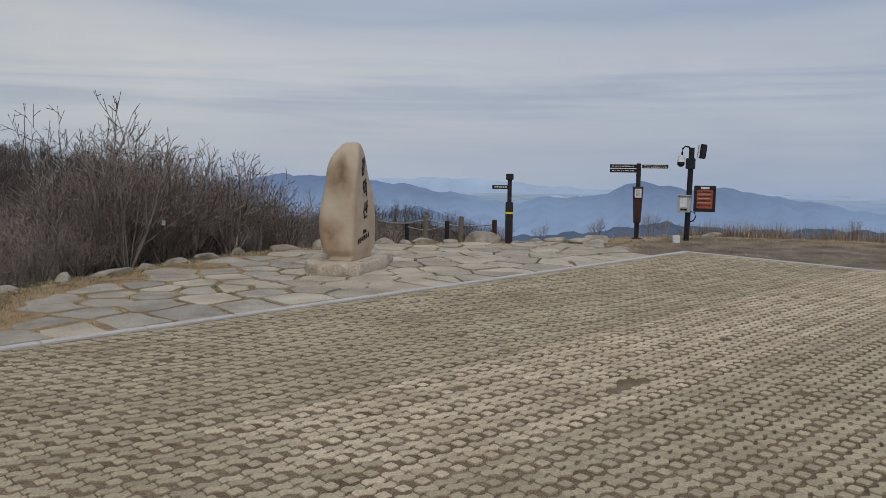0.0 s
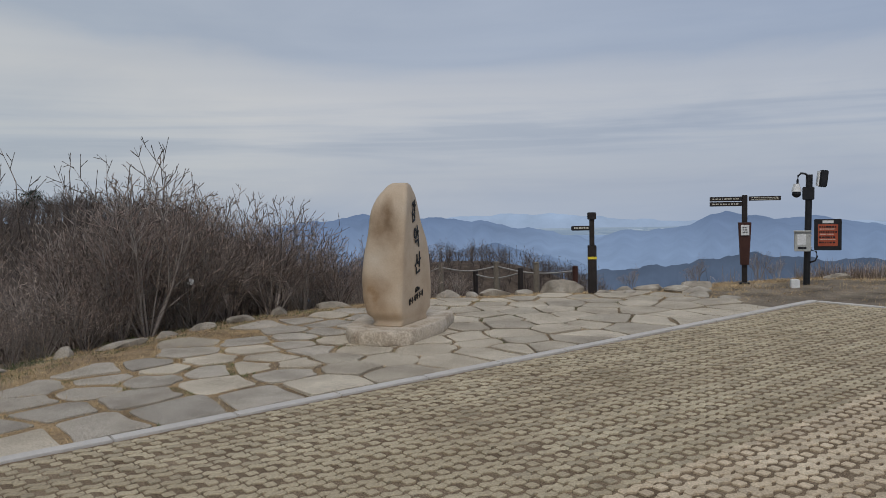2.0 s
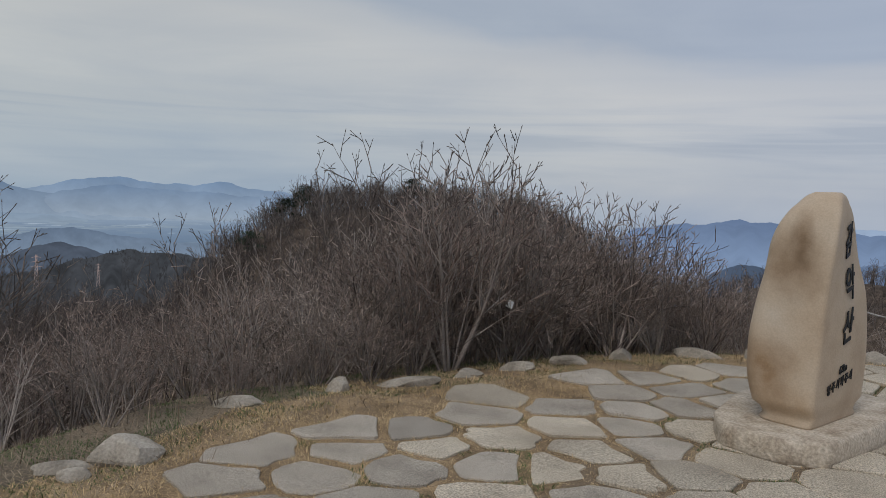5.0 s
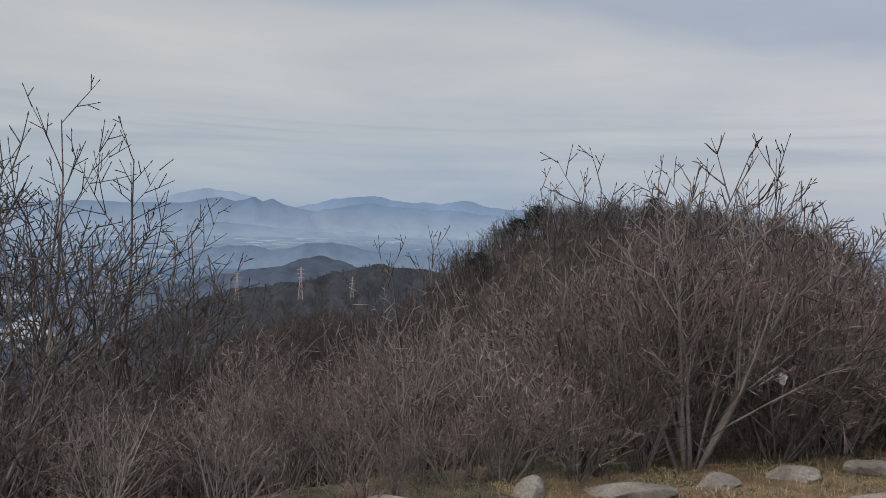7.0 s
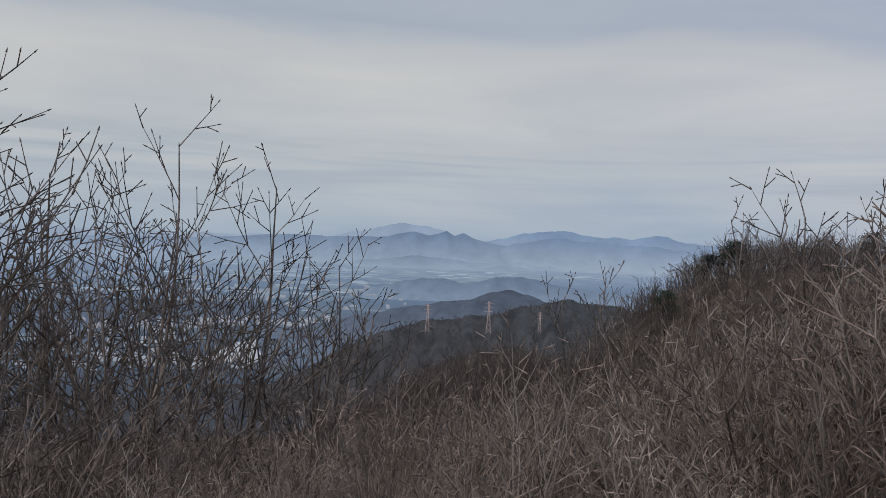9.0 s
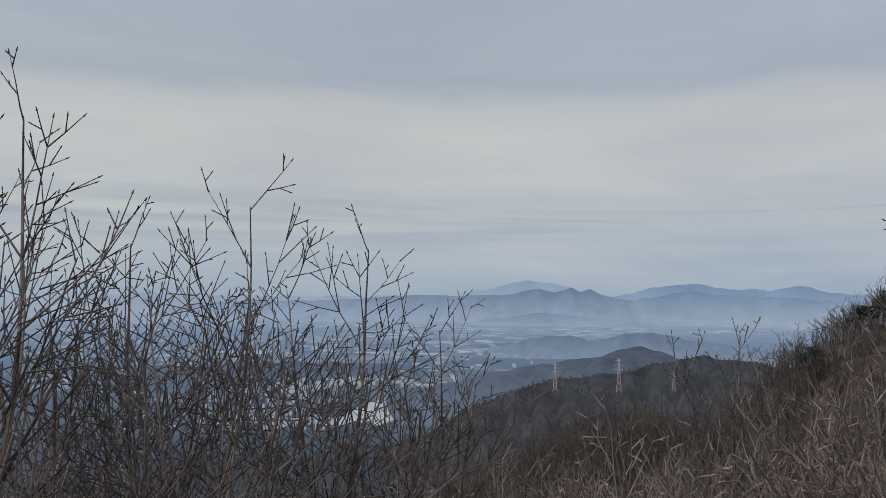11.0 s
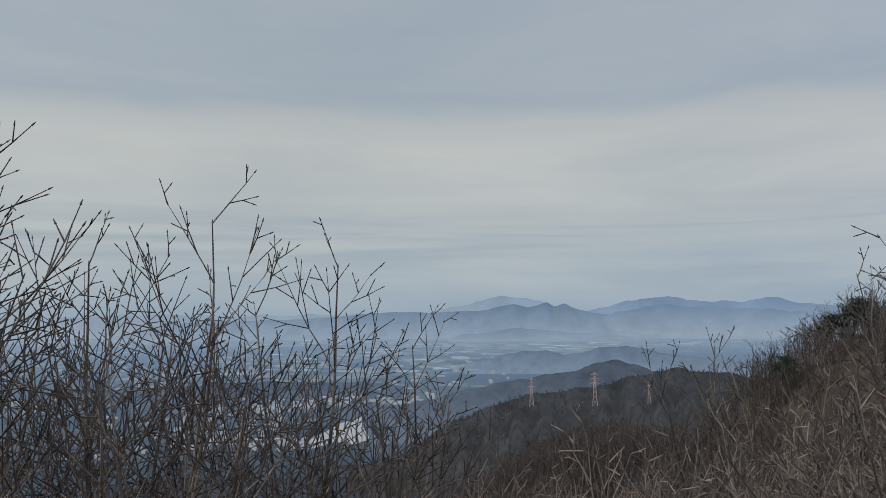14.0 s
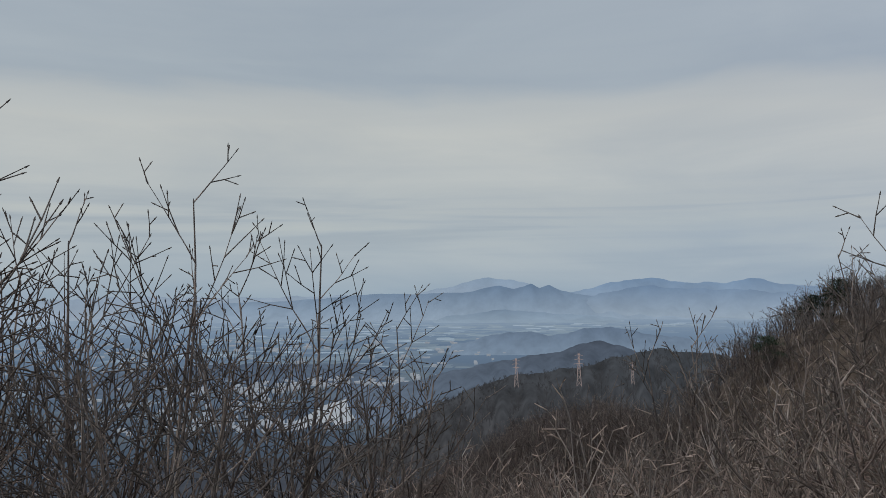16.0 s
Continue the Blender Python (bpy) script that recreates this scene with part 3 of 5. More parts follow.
# ---- paved lot ----
def lot(u, v):
    p = P0 + KU * u + KV * v
    return p.x, p.y


LOT_TURN = math.degrees(math.atan2(KU.y, KU.x))
lot_paving = empty("pavement_lot", P0.x, P0.y, 0.0, LOT_TURN)
tagged(lot_paving, "grass-joint concrete pavers with soil-filled gaps", "pavement", kind="structure")
# in the lot's own axes x runs along the kerb and -y into the lot
PU, PV = 0.138, 0.275     # repeat along and across the rows
WAVE_N = 4


def wavy_block(length, width, seed):
    """Outline of one wavy block, centred: two S-shaped long sides."""
    top, bot = [], []
    for k in range(7):
        f = k / 6
        x = (f - 0.5) * length
        lens = math.sin(math.pi * f)
        s = 0.016 * math.sin(2 * math.pi * f)
        top.append((x, width * (0.34 + 0.10 * lens) + s))
        bot.append((x, -width * (0.34 + 0.10 * lens) + s))
    return top[::-1] + bot


def square_block(a, b):
    c = 0.007
    return [(a - c, b), (-a + c, b), (-a, b - c), (-a, -b + c), (-a + c, -b), (a - c, -b), (a, -b + c), (a, b - c)]


def prism(outline, lo, hi, chamfer=0.006):
    """Corners and faces of an upright prism with a chamfered top."""
    n = len(outline)
    cx, cy = sum(p[0] for p in outline) / n, sum(p[1] for p in outline) / n
    def ring(z, inset):
        out = []
        for x, y in outline:
            d = math.hypot(x - cx, y - cy)
            out.append((cx + (x - cx) * (1 - inset / d), cy + (y - cy) * (1 - inset / d), z))
        return out
    v = ring(lo, 0) + ring(hi - chamfer * 0.6, 0) + ring(hi, chamfer)
    f = []
    for b in (0, n):
        f += [(b + k, b + (k + 1) % n, b + n + (k + 1) % n, b + n + k) for k in range(n)]
    return v, f, tuple(range(2 * n, 3 * n))


def prism_mesh(name, outline, lo, hi, mat, chamfer=0.006):
    v, f, cap = prism(outline, lo, hi, chamfer)
    if sum(outline[k][0] * outline[(k + 1) % len(outline)][1] - outline[(k + 1) % len(outline)][0] * outline[k][1] for k in range(len(outline))) < 0:
        f, cap = [tuple(reversed(q)) for q in f], tuple(reversed(cap))
    me = bpy.data.meshes.new(name)
    me.from_pydata(v, [], f + [cap])
    me.materials.append(mat)
    return me


BLOCK_A = wavy_block(PU - 0.009, 0.080, 1)
BLOCK_B = square_block(0.037, 0.036)
paver_cells = []
_rng = random.Random(5)
for iu in range(-19, int(KLEN / PU)):
    for iv in range(0, 27):
        u0, v0 = (iu + 0.5) * PU, 0.10 + (iv + 0.5) * PV
        if u0 < -2.6 or u0 > KLEN - 0.12:
            continue
        paver_cells.append((u0, v0, iu, iv))


def light_zone(u, v):
    return 3.25 < v < 4.75 and u > 0.25 + 0.25 * math.sin(v * 9)


BARE = ((3.05, 4.42, 0.20, 0.08),)


def bare(u, v):
    return any(((u - a) / c) ** 2 + ((v - b) / d) ** 2 < 1 for a, b, c, d in BARE)


def blocks_of(u0, v0, iu, iv):
    for kind, du, dv in (("A", 0.0, -0.092), ("A", 0.010, -0.010), ("B", PU * 0.45, 0.083)):
        if not bare(u0 + du, v0 + dv):
            yield kind, u0 + du, v0 + dv


near_blocks, far_blocks = [], []
for cell in paver_cells:
    for kind, u, v in blocks_of(*cell):
        near = 0.9 < u < 3.1 and 1.3 < v < 3.2
        (near_blocks if near else far_blocks).append((kind, u, v, light_zone(u, v)))
near_blocks = near_blocks[:300]
_near = set(near_blocks)
far_blocks = [b for cell in paver_cells for b in ((k, u, v, light_zone(u, v)) for k, u, v in blocks_of(*cell)) if b not in _near]
for light, mat, nm in ((False, M_PAVER, "paver_field"), (True, M_PAVER_LIGHT, "faded_paver_field")):
    V, F3, F4, n0 = [], [], [], 0
    for kind, outline in (("A", BLOCK_A), ("B", BLOCK_B)):
        v, f, cap = prism(outline, -0.06, 0.0)
        area = sum(outline[k][0] * outline[(k + 1) % len(outline)][1] - outline[(k + 1) % len(outline)][0] * outline[k][1] for k in range(len(outline)))
        if area < 0:
            f, cap = [tuple(reversed(q)) for q in f], tuple(reversed(cap))
        v = np.array(v)
        f = f[len(outline):] + f[:len(outline)]
        for k, u, w, li in far_blocks:
            if k != kind or li != light or _rng.random() < 0.004:
                continue
            a = _rng.gauss(0, 0.018)
            c, s = math.cos(a), math.sin(a)
            p = np.stack([u + v[:, 0] * c - v[:, 1] * s, -w + v[:, 0] * s + v[:, 1] * c, v[:, 2] + _rng.uniform(-0.007, 0.003)], 1)
            V.append(p)
            F4 += [tuple(i + n0 for i in q) for q in f] + [tuple(i + n0 for i in cap)]
            n0 += len(v)
    me = bpy.data.meshes.new(nm)
    me.from_pydata(np.concatenate(V).tolist(), [], F4)
    me.materials.append(mat)
    ob = new(nm, me)
    ob.parent = lot_paving
    ob["kind"] = "stuff"
_meshA = prism_mesh("paver", BLOCK_A, -0.06, 0.0, M_PAVER)
_meshB = prism_mesh("paver", BLOCK_B, -0.06, 0.0, M_PAVER)
for kind, u, v, li in near_blocks:
    ob = new("paver", _meshA if kind == "A" else _meshB)
    ob.parent = lot_paving
    ob.matrix_local = pose(u, -v, _rng.uniform(-0.007, 0.003), 0, 0, _rng.gauss(0, 1.0))

# kerbs: granite lengths laid end to end
kerb = tagged(empty("kerb", P0.x, P0.y, 0.0, LOT_TURN), "pale granite kerb lengths laid end to end", "kerb", kind="structure")
_u = -4.0
while _u < KLEN:
    L = min(1.0, KLEN - _u + 0.06)
    bm = box(bmesh.new(), _u + L / 2, 0.005, -0.055, L - 0.008, 0.135, 0.13, bevel=0.006)
    part("kerb_stone", bm, M_KERB, kerb)
    _u += 1.0
_v = 0.08
while _v < 20:
    bm = box(bmesh.new(), KLEN, -_v - 0.5, -0.055, 0.135, 0.992, 0.13, bevel=0.006)
    part("kerb_stone", bm, M_KERB, kerb)
    _v += 1.0

# ---- flagstones ----
SEEDS = [(-5.2, 7.85), (-5.7, 8.15), (-5.35, 7.4), (-5.36, 8.65), (-5.95, 8.65), (-5.8, 9.5), (-4.65, 8.44), (-5.0, 9.1), (-5.45, 9.1), (-5.3, 10.55), (-5.42, 9.83), (-4.82, 10.11), (-4.55, 9.6), (-4.17, 9.0), (-4.6, 7.5), (-4.15, 8.15), (-3.6, 8.62), (-4.1, 10.3), (-3.67, 9.5), (-3.12, 9.1), (-4.5, 10.8), (-5.5, 11.15), (-4.85, 11.3), (-4.3, 11.6), (-3.8, 10.75), (-3.35, 10.3), (-3.2, 10.8), (-2.75, 10.25), (-3.03, 9.85), (-2.45, 9.62), (-2.4, 10.86), (-2.06, 10.3), (-2.05, 11.73), (-1.77, 11.3), (-1.72, 10.72), (-1.5, 11.95), (-2.15, 12.5), (-4.7, 12.15), (-4.25, 12.75), (-1.0, 11.15), (-0.63, 11.6), (0.0, 12.45), (0.43, 13.15), (-0.82, 12.4), (-0.14, 13.25), (-1.05, 13.05), (-1.67, 13.2)]
_rng = random.Random(11)
seeds = [Vector(s) for s in SEEDS]


def kerb_side(p):
    q = p - P0
    return q.dot(KU), q.dot(KV)


def slab_zone(p):
    u, v = kerb_side(p)
    s = float(rim_distance(np.array([p.x]), np.array([p.y]))[0])
    return v < -0.25 and u > -0.6 and p.x > -6.15 and s < (-1.45 if p.y < 12.5 else -0.9) and p.x < 1.9 - max(0, p.y - 14.3) * 0.5


tries = 0
while tries < 9000:
    tries += 1
    p = Vector((_rng.uniform(-6.5, 2.5), _rng.uniform(6.0, 17.0)))
    if slab_zone(p) and min((p - s).length for s in seeds) > _rng.uniform(0.42, 0.62):
        seeds.append(p)
# ghost seeds close the outer cells
ghosts = []
for k in range(4000):
    p = Vector((_rng.uniform(-8, 4), _rng.uniform(5, 19)))
    u, v = kerb_side(p)
    if v < -0.1 and not slab_zone(p) and min((p - s).length for s in seeds + ghosts) > 0.55:
        ghosts.append(p)


def clip(poly, p, n):
    """The part of a polygon on the side of the line through p that n points away from."""
    out = []
    for a, b in zip(poly, poly[1:] + poly[:1]):
        da, db = (a - p).dot(n), (b - p).dot(n)
        if da <= 0:
            out.append(a)
        if (da < 0) != (db < 0) and abs(da - db) > 1e-9:
            out.append(a + (b - a) * (da / (da - db)))
    return out


PLINTH = (Vector((-3.0, 12.1)), 0.62, 0.98)
flags = tagged(empty("pavement_flagstones", 0, 0, 0), "irregular grey flagstones with earth and grass joints", "pavement", kind="structure")
allseeds = seeds + ghosts
slab_outlines = []
for i, s in enumerate(seeds):
    poly = [s + Vector(c) for c in ((-0.62, -0.62), (0.62, -0.62), (0.62, 0.62), (-0.62, 0.62))]
    # joints are wide towards the grass and narrow near the posts
    gap = 0.046 if s.x < -3.4 else 0.026
    poly = clip(poly, P0 - KV * 0.085, KV)
    for j, o in enumerate(allseeds):
        if o is not s and (o - s).length < 1.9:
            n = (o - s).normalized()
            poly = clip(poly, (o + s) / 2 - n * gap * _rng.uniform(0.6, 1.3), n)
        if len(poly) < 3:
            break
    if len(poly) < 3:
        continue
    c = sum(poly, Vector((0, 0))) / len(poly)
    size = sum((p - c).length for p in poly) / len(poly)
    if size < 0.13:
        continue
    q = c - PLINTH[0]
    if abs(q.x) < 0.38 and abs(q.y) < 0.78:
        continue
    # uneven, rounded outline: cut the corners once, then ripple the edge
    pts = []
    for a, b in zip(poly, poly[1:] + poly[:1]):
        L = (b - a).length
        cut = min(0.22, 0.028 / max(L, 0.05))
        pts += [a + (b - a) * cut, a + (b - a) * (0.5 + _rng.uniform(-0.1, 0.1)) + Vector((_rng.gauss(0, 0.020), _rng.gauss(0, 0.020))), a + (b - a) * (1 - cut)]
    slab_outlines.append((c, size, [p - c for p in pts]))
for c, size, pts in slab_outlines:
    m = M_SLAB_ROUGH if (c.x < -3.4 and _rng.random() < 0.6) else M_SLAB
    ob = new("flagstone", prism_mesh("flagstone", [(p.x, p.y) for p in pts], -0.07, 0.0, m, 0.01))
    ob.parent = flags
    ob.matrix_local = pose(c.x, c.y, _rng.uniform(-0.002, 0.016), _rng.gauss(0, 0.6), _rng.gauss(0, 0.6), 0)


# ---- summit stone ----
def loft(rings, cap=True):
    bm = bmesh.new()
    made = [[bm.verts.new(p) for p in r] for r in rings]
    n = len(made[0])
    for a, b in zip(made, made[1:]):
        for k in range(n):
            bm.faces.new((a[k], a[(k + 1) % n], b[(k + 1) % n], b[k]))
    bm.faces.new(list(reversed(made[0])))
    bm.faces.new(made[-1])
    return bm


def rounded_section(corners, z, cut, per=8):
    """A closed section: straight faces between the corners, each corner rounded by a small curve."""
    out = []
    n = len(corners)
    for k in range(n):
        a, b, c = Vector(corners[k - 1]), Vector(corners[k]), Vector(corners[(k + 1) % n])
        r = min(cut[k], 0.45 * (a - b).length, 0.45 * (c - b).length)
        p, q = b + (a - b).normalized() * r, b + (c - b).normalized() * r
        for i in range(per):
            t = i / (per - 1)
            out.append((*((1 - t) ** 2 * p + 2 * t * (1 - t) * b + t * t * q), z))
    return out


SX, SY, SZ = -2.95, 11.85, 0.17
monument = tagged(empty("summit_stone", SX, SY, SZ), "tall tan summit stone with black carved Korean letters on a plinth", "monument")
# height, back-left corner, front edge, far front corner, far back corner
LEVELS = [
    (0.00, (-3.24, 11.46), (-2.81, 11.36), (-2.57, 12.31), (-3.16, 12.39)),
    (0.06, (-3.25, 11.46), (-2.80, 11.36), (-2.56, 12.32), (-3.18, 12.40)),
    (0.32, (-3.32, 11.47), (-2.79, 11.37), (-2.54, 12.34), (-3.24, 12.42)),
    (0.60, (-3.32, 11.48), (-2.78, 11.38), (-2.54, 12.34), (-3.24, 12.42)),
    (0.90, (-3.29, 11.49), (-2.76, 11.39), (-2.55, 12.34), (-3.22, 12.40)),
    (1.10, (-3.25, 11.50), (-2.75, 11.40), (-2.57, 12.32), (-3.20, 12.36)),
    (1.25, (-3.21, 11.51), (-2.73, 11.41), (-2.62, 12.26), (-3.16, 12.30)),
    (1.45, (-3.18, 11.52), (-2.70, 11.43), (-2.65, 12.20), (-3.12, 12.24)),
    (1.58, (-3.13, 11.54), (-2.68, 11.46), (-2.66, 12.14), (-3.06, 12.18)),
    (1.70, (-3.06, 11.58), (-2.67, 11.50), (-2.67, 12.06), (-2.98, 12.10)),
    (1.79, (-2.98, 11.62), (-2.68, 11.57), (-2.69, 11.98), (-2.90, 12.00)),
    (1.83, (-2.88, 11.68), (-2.72, 11.66), (-2.73, 11.90), (-2.84, 11.92)),
]


def leaned(level):
    z, l, e, f, b = level
    k = min(1.0, (z + 0.22) / 0.35)
    t = max(0.0, (z - 1.0) / 0.8)
    def sh(p, d):
        return (p[0] - d * k, p[1])
    return z, sh(l, 0.06 + 0.04 * t), sh(e, 0.02 + 0.035 * t), sh(f, 0.035 + 0.02 * t), sh(b, 0.06 + 0.03 * t)


LEVELS = [leaned(v) for v in LEVELS]


def level_at(z):
    for a, b in zip(LEVELS, LEVELS[1:]):
        if a[0] <= z <= b[0]:
            t = (z - a[0]) / (b[0] - a[0])
            t = t * t * (3 - 2 * t) * 0.5 + t * 0.5
            return [Vector(p) * (1 - t) + Vector(q) * t for p, q in zip(a[1:], b[1:])]
    return [Vector(p) for p in LEVELS[-1][1:]]


def level_smooth(z):
    """The section at a height, eased over the neighbouring heights so that no level shows as a crease."""
    w = min(0.10, z, 1.83 - z)
    got = [level_at(z + w * k / 3) for k in range(-3, 4)]
    return [sum((g[i] for g in got), Vector((0, 0))) / 7 for i in range(4)]


rings = []
for z in np.concatenate([[0.0, 0.02, 0.05], np.linspace(0.10, 1.70, 34), [1.74, 1.77, 1.79, 1.805, 1.818, 1.826, 1.83]]):
    sec = rounded_section([(p.x - SX, p.y - SY) for p in level_smooth(float(z))], float(z), (0.16, 0.07, 0.12, 0.2))
    under = 1 - 0.10 * max(0.0, 1 - float(z) / 0.14) ** 2
    sec = [(x * under, y * under, zz) for x, y, zz in sec]
    rings.append([(x + 0.012 * noise.noise((x * 3, y * 3, zz * 2.2)), y + 0.012 * noise.noise((x * 3 + 9, y * 3, zz * 2.2)), zz) for x, y, zz in sec])
bm = loft(rings)
# hollow worn into the shoulder of the narrow side
for v in bm.verts:
    p = Vector((v.co.x + SX, v.co.y + SY, v.co.z))
    d = ((p.x + 3.04) / 0.13) ** 2 + ((p.z - 1.28) / 0.24) ** 2
    if p.y < 11.62 and d < 4:
        v.co.y += 0.06 * math.exp(-d)
stone_body = part("stone_body", bm, M_STONE, monument, smooth=True)
_n, _l = M_STONE.node_tree.nodes, M_STONE.node_tree.links
_bs = _n["Principled BSDF"]
_src = _bs.inputs["Base Color"].links[0].from_socket
_tc = _n.new("ShaderNodeTexCoord")
for cx, cy, cz, sx, sy, sz, col, amount in ((-0.10, -0.40, 1.24, 0.16, 0.5, 0.22, (0.60, 0.55, 0.49), 0.9), (-0.04, -0.40, 1.44, 0.06, 0.5, 0.16, (0.55, 0.48, 0.41), 0.9), (-0.30, -0.3, 0.40, 0.20, 0.6, 0.18, (0.62, 0.52, 0.41), 0.9), (-0.05, -0.4, 0.16, 0.22, 0.5, 0.10, (0.80, 0.72, 0.62), 0.6), (-0.16, -0.4, 0.85, 0.12, 0.5, 0.22, (1.08, 1.14, 1.22), 0.7)):
    mp = _n.new("ShaderNodeMapping")
    mp.vector_type = "TEXTURE"
    mp.inputs["Location"].default_value = (cx, cy, cz)
    mp.inputs["Scale"].default_value = (sx * 1.8, sy * 1.8, sz * 1.8)
    _l.new(_tc.outputs["Object"], mp.inputs[0])
    wob = _n.new("ShaderNodeTexNoise")
    wob.inputs["Scale"].default_value = 6.0
    _l.new(_tc.outputs["Object"], wob.inputs["Vector"])
    gr = _n.new("ShaderNodeTexGradient")
    gr.gradient_type = "SPHERICAL"
    _l.new(mp.outputs[0], gr.inputs[0])
    mu = _n.new("ShaderNodeMath")
    mu.operation = "MULTIPLY"
    _l.new(gr.outputs["Fac"], mu.inputs[0])
    _l.new(wob.outputs[0], mu.inputs[1])
    m2 = _n.new("ShaderNodeMath")
    m2.operation, m2.use_clamp = "MULTIPLY", True
    _l.new(mu.outputs[0], m2.inputs[0])
    m2.inputs[1].default_value = amount * 2.6
    tint = mixrgb(_n, _l, 1.0, _src, col, "MULTIPLY")
    _src = mixrgb(_n, _l, m2.outputs[0], _src, tint)
_l.new(_src, _bs.inputs["Base Color"])

FACE_N = Vector((0.97, -0.24, 0.02)).normalized()
FACE_A = Vector((0.24, 0.97, 0)).normalized()


def face_point(along, z):
    """A point on the lettered face: along from the front edge, height above the plinth."""
    l, e, f, b = level_at(z)
    p = e + (f - e) * along
    return Vector((p.x - SX, p.y - SY, z))


def text_part(text, size, along, z, parent, mat, name="lettering"):
    cu = bpy.data.curves.new("lettering", "FONT")
    cu.body, cu.size, cu.align_x, cu.align_y, cu.extrude, cu.offset = text, size, "CENTER", "CENTER", 0.004, size * 0.016
    tmp = new("lettering", cu)
    me = bpy.data.meshes.new_from_object(tmp.evaluated_get(bpy.context.evaluated_depsgraph_get()))
    bpy.data.objects.remove(tmp)
    # brush-written: strokes rise to the far side, tall letters with a wavering edge
    for v in me.vertices:
        x, y = v.co.x / size, v.co.y / size
        v.co.x = size * (0.86 * x + 0.05 * y + 0.018 * math.sin(9 * y + 4 * x))
        v.co.y = size * (1.2 * y + 0.17 * x + 0.018 * math.sin(8 * x + 3 * y))
    me.materials.clear()
    me.materials.append(mat)
    l, e, f, b = level_at(z)
    l2, e2, f2, b2 = level_at(min(z + 0.05, 1.8))
    ax = Vector(((f - e).x, (f - e).y, 0)).normalized()
    up = Vector((((e2 + (f2 - e2) * along) - (e + (f - e) * along)).x, ((e2 + (f2 - e2) * along) - (e + (f - e) * along)).y, 0.05)).normalized()
    nrm = ax.cross(up).normalized()
    up = nrm.cross(ax)
    ob = new(name, me)
    ob.parent = parent
    m = Matrix((ax, up, nrm)).transposed().to_4x4()
    m.translation = face_point(along, z) + nrm * 0.010
    ob.matrix_local = m
    return ob


for ch, z, size in (("감", 1.44, 0.25), ("악", 1.10, 0.25), ("산", 0.76, 0.25)):
    text_part(ch, size, 0.48, z, monument, M_BLACK)
text_part("675m", 0.07, 0.46, 0.44, monument, M_BLACK)
text_part("양 주 시 파 주 시", 0.075, 0.42, 0.33, monument, M_BLACK)

# plinth: a thick rough slab with uneven sides
plinth = tagged(empty("plinth", -3.0, 12.1, 0.0), "low rough pale stone slab under the summit stone", "plinth")
PLINTH_EDGE = [(-0.58, -0.60), (-0.42, -0.95), (0.02, -1.09), (0.36, -0.97), (0.60, -0.05), (0.62, 0.80), (0.30, 1.05), (-0.35, 0.98), (-0.62, 0.25)]
rings = []
for z, grow in ((-0.06, 0.0), (0.04, 0.018), (0.10, 0.012), (0.150, 0.006), (0.168, -0.012), (0.174, -0.05)):
    sec = rounded_section([(x * (1 + grow), y * (1 + grow)) for x, y in PLINTH_EDGE], z, (0.10,) * 9, per=7)
    rings.append([(x + 0.022 * noise.noise((x * 4, y * 4, zz * 9)), y + 0.022 * noise.noise((x * 4 + 5, y * 4, zz * 9)), zz + 0.010 * noise.noise((x * 5, y * 5, 3.0))) for x, y, zz in sec])
part("slab", loft(rings), M_BASE, plinth, smooth=True)


# ---- posts and signs ----
def bars(rows, width, step, h, parent, mat, at, axis_y, seed, name="lettering"):
    """Rows of small strokes for writing too small to read, on a face that looks along -y."""
    rng = random.Random(seed)
    bm = bmesh.new()
    for r in range(rows):
        x = -width / 2
        while x < width / 2 - 0.02:
            w = rng.uniform(0.02, 0.05)
            box(bm, at[0] + x + w / 2, axis_y, at[2] - r * step, w, 0.004, h)
            x += w + rng.uniform(0.008, 0.02)
    ob = part(name, bm, mat, parent)
    ob["kind"] = "stuff"
    return ob


def small_signpost():
    post = tagged(empty("trail_signpost", -0.29, 16.4, h1(-0.29, 16.4) - 0.02, 4), "dark timber trail post with a short arrow board", "signpost")
    part("lower_post", box(bmesh.new(), 0, 0, 0.42, 0.15, 0.15, 0.98, bevel=0.01), M_WOOD_DARK, post)
    part("upper_post", box(bmesh.new(), 0, 0, 1.16, 0.085, 0.085, 0.5, bevel=0.006), M_WOOD_DARK, post)
    part("cap", box(bmesh.new(), 0, 0, 1.45, 0.15, 0.15, 0.13, bevel=0.01), M_WOOD_DARK, post)
    arm = part("arrow_board", box(bmesh.new(), -0.21, -0.06, 1.23, 0.34, 0.03, 0.085, bevel=0.01), M_WOOD_DARK, post)
    bars(1, 0.24, 0.04, 0.03, arm, M_SIGNTEXT, (-0.21, 0, 1.235), -0.078, 3)
    part("band", box(bmesh.new(), 0, 0, 0.68, 0.154, 0.154, 0.045), M_YELLOW, post, "yellow reflective band")


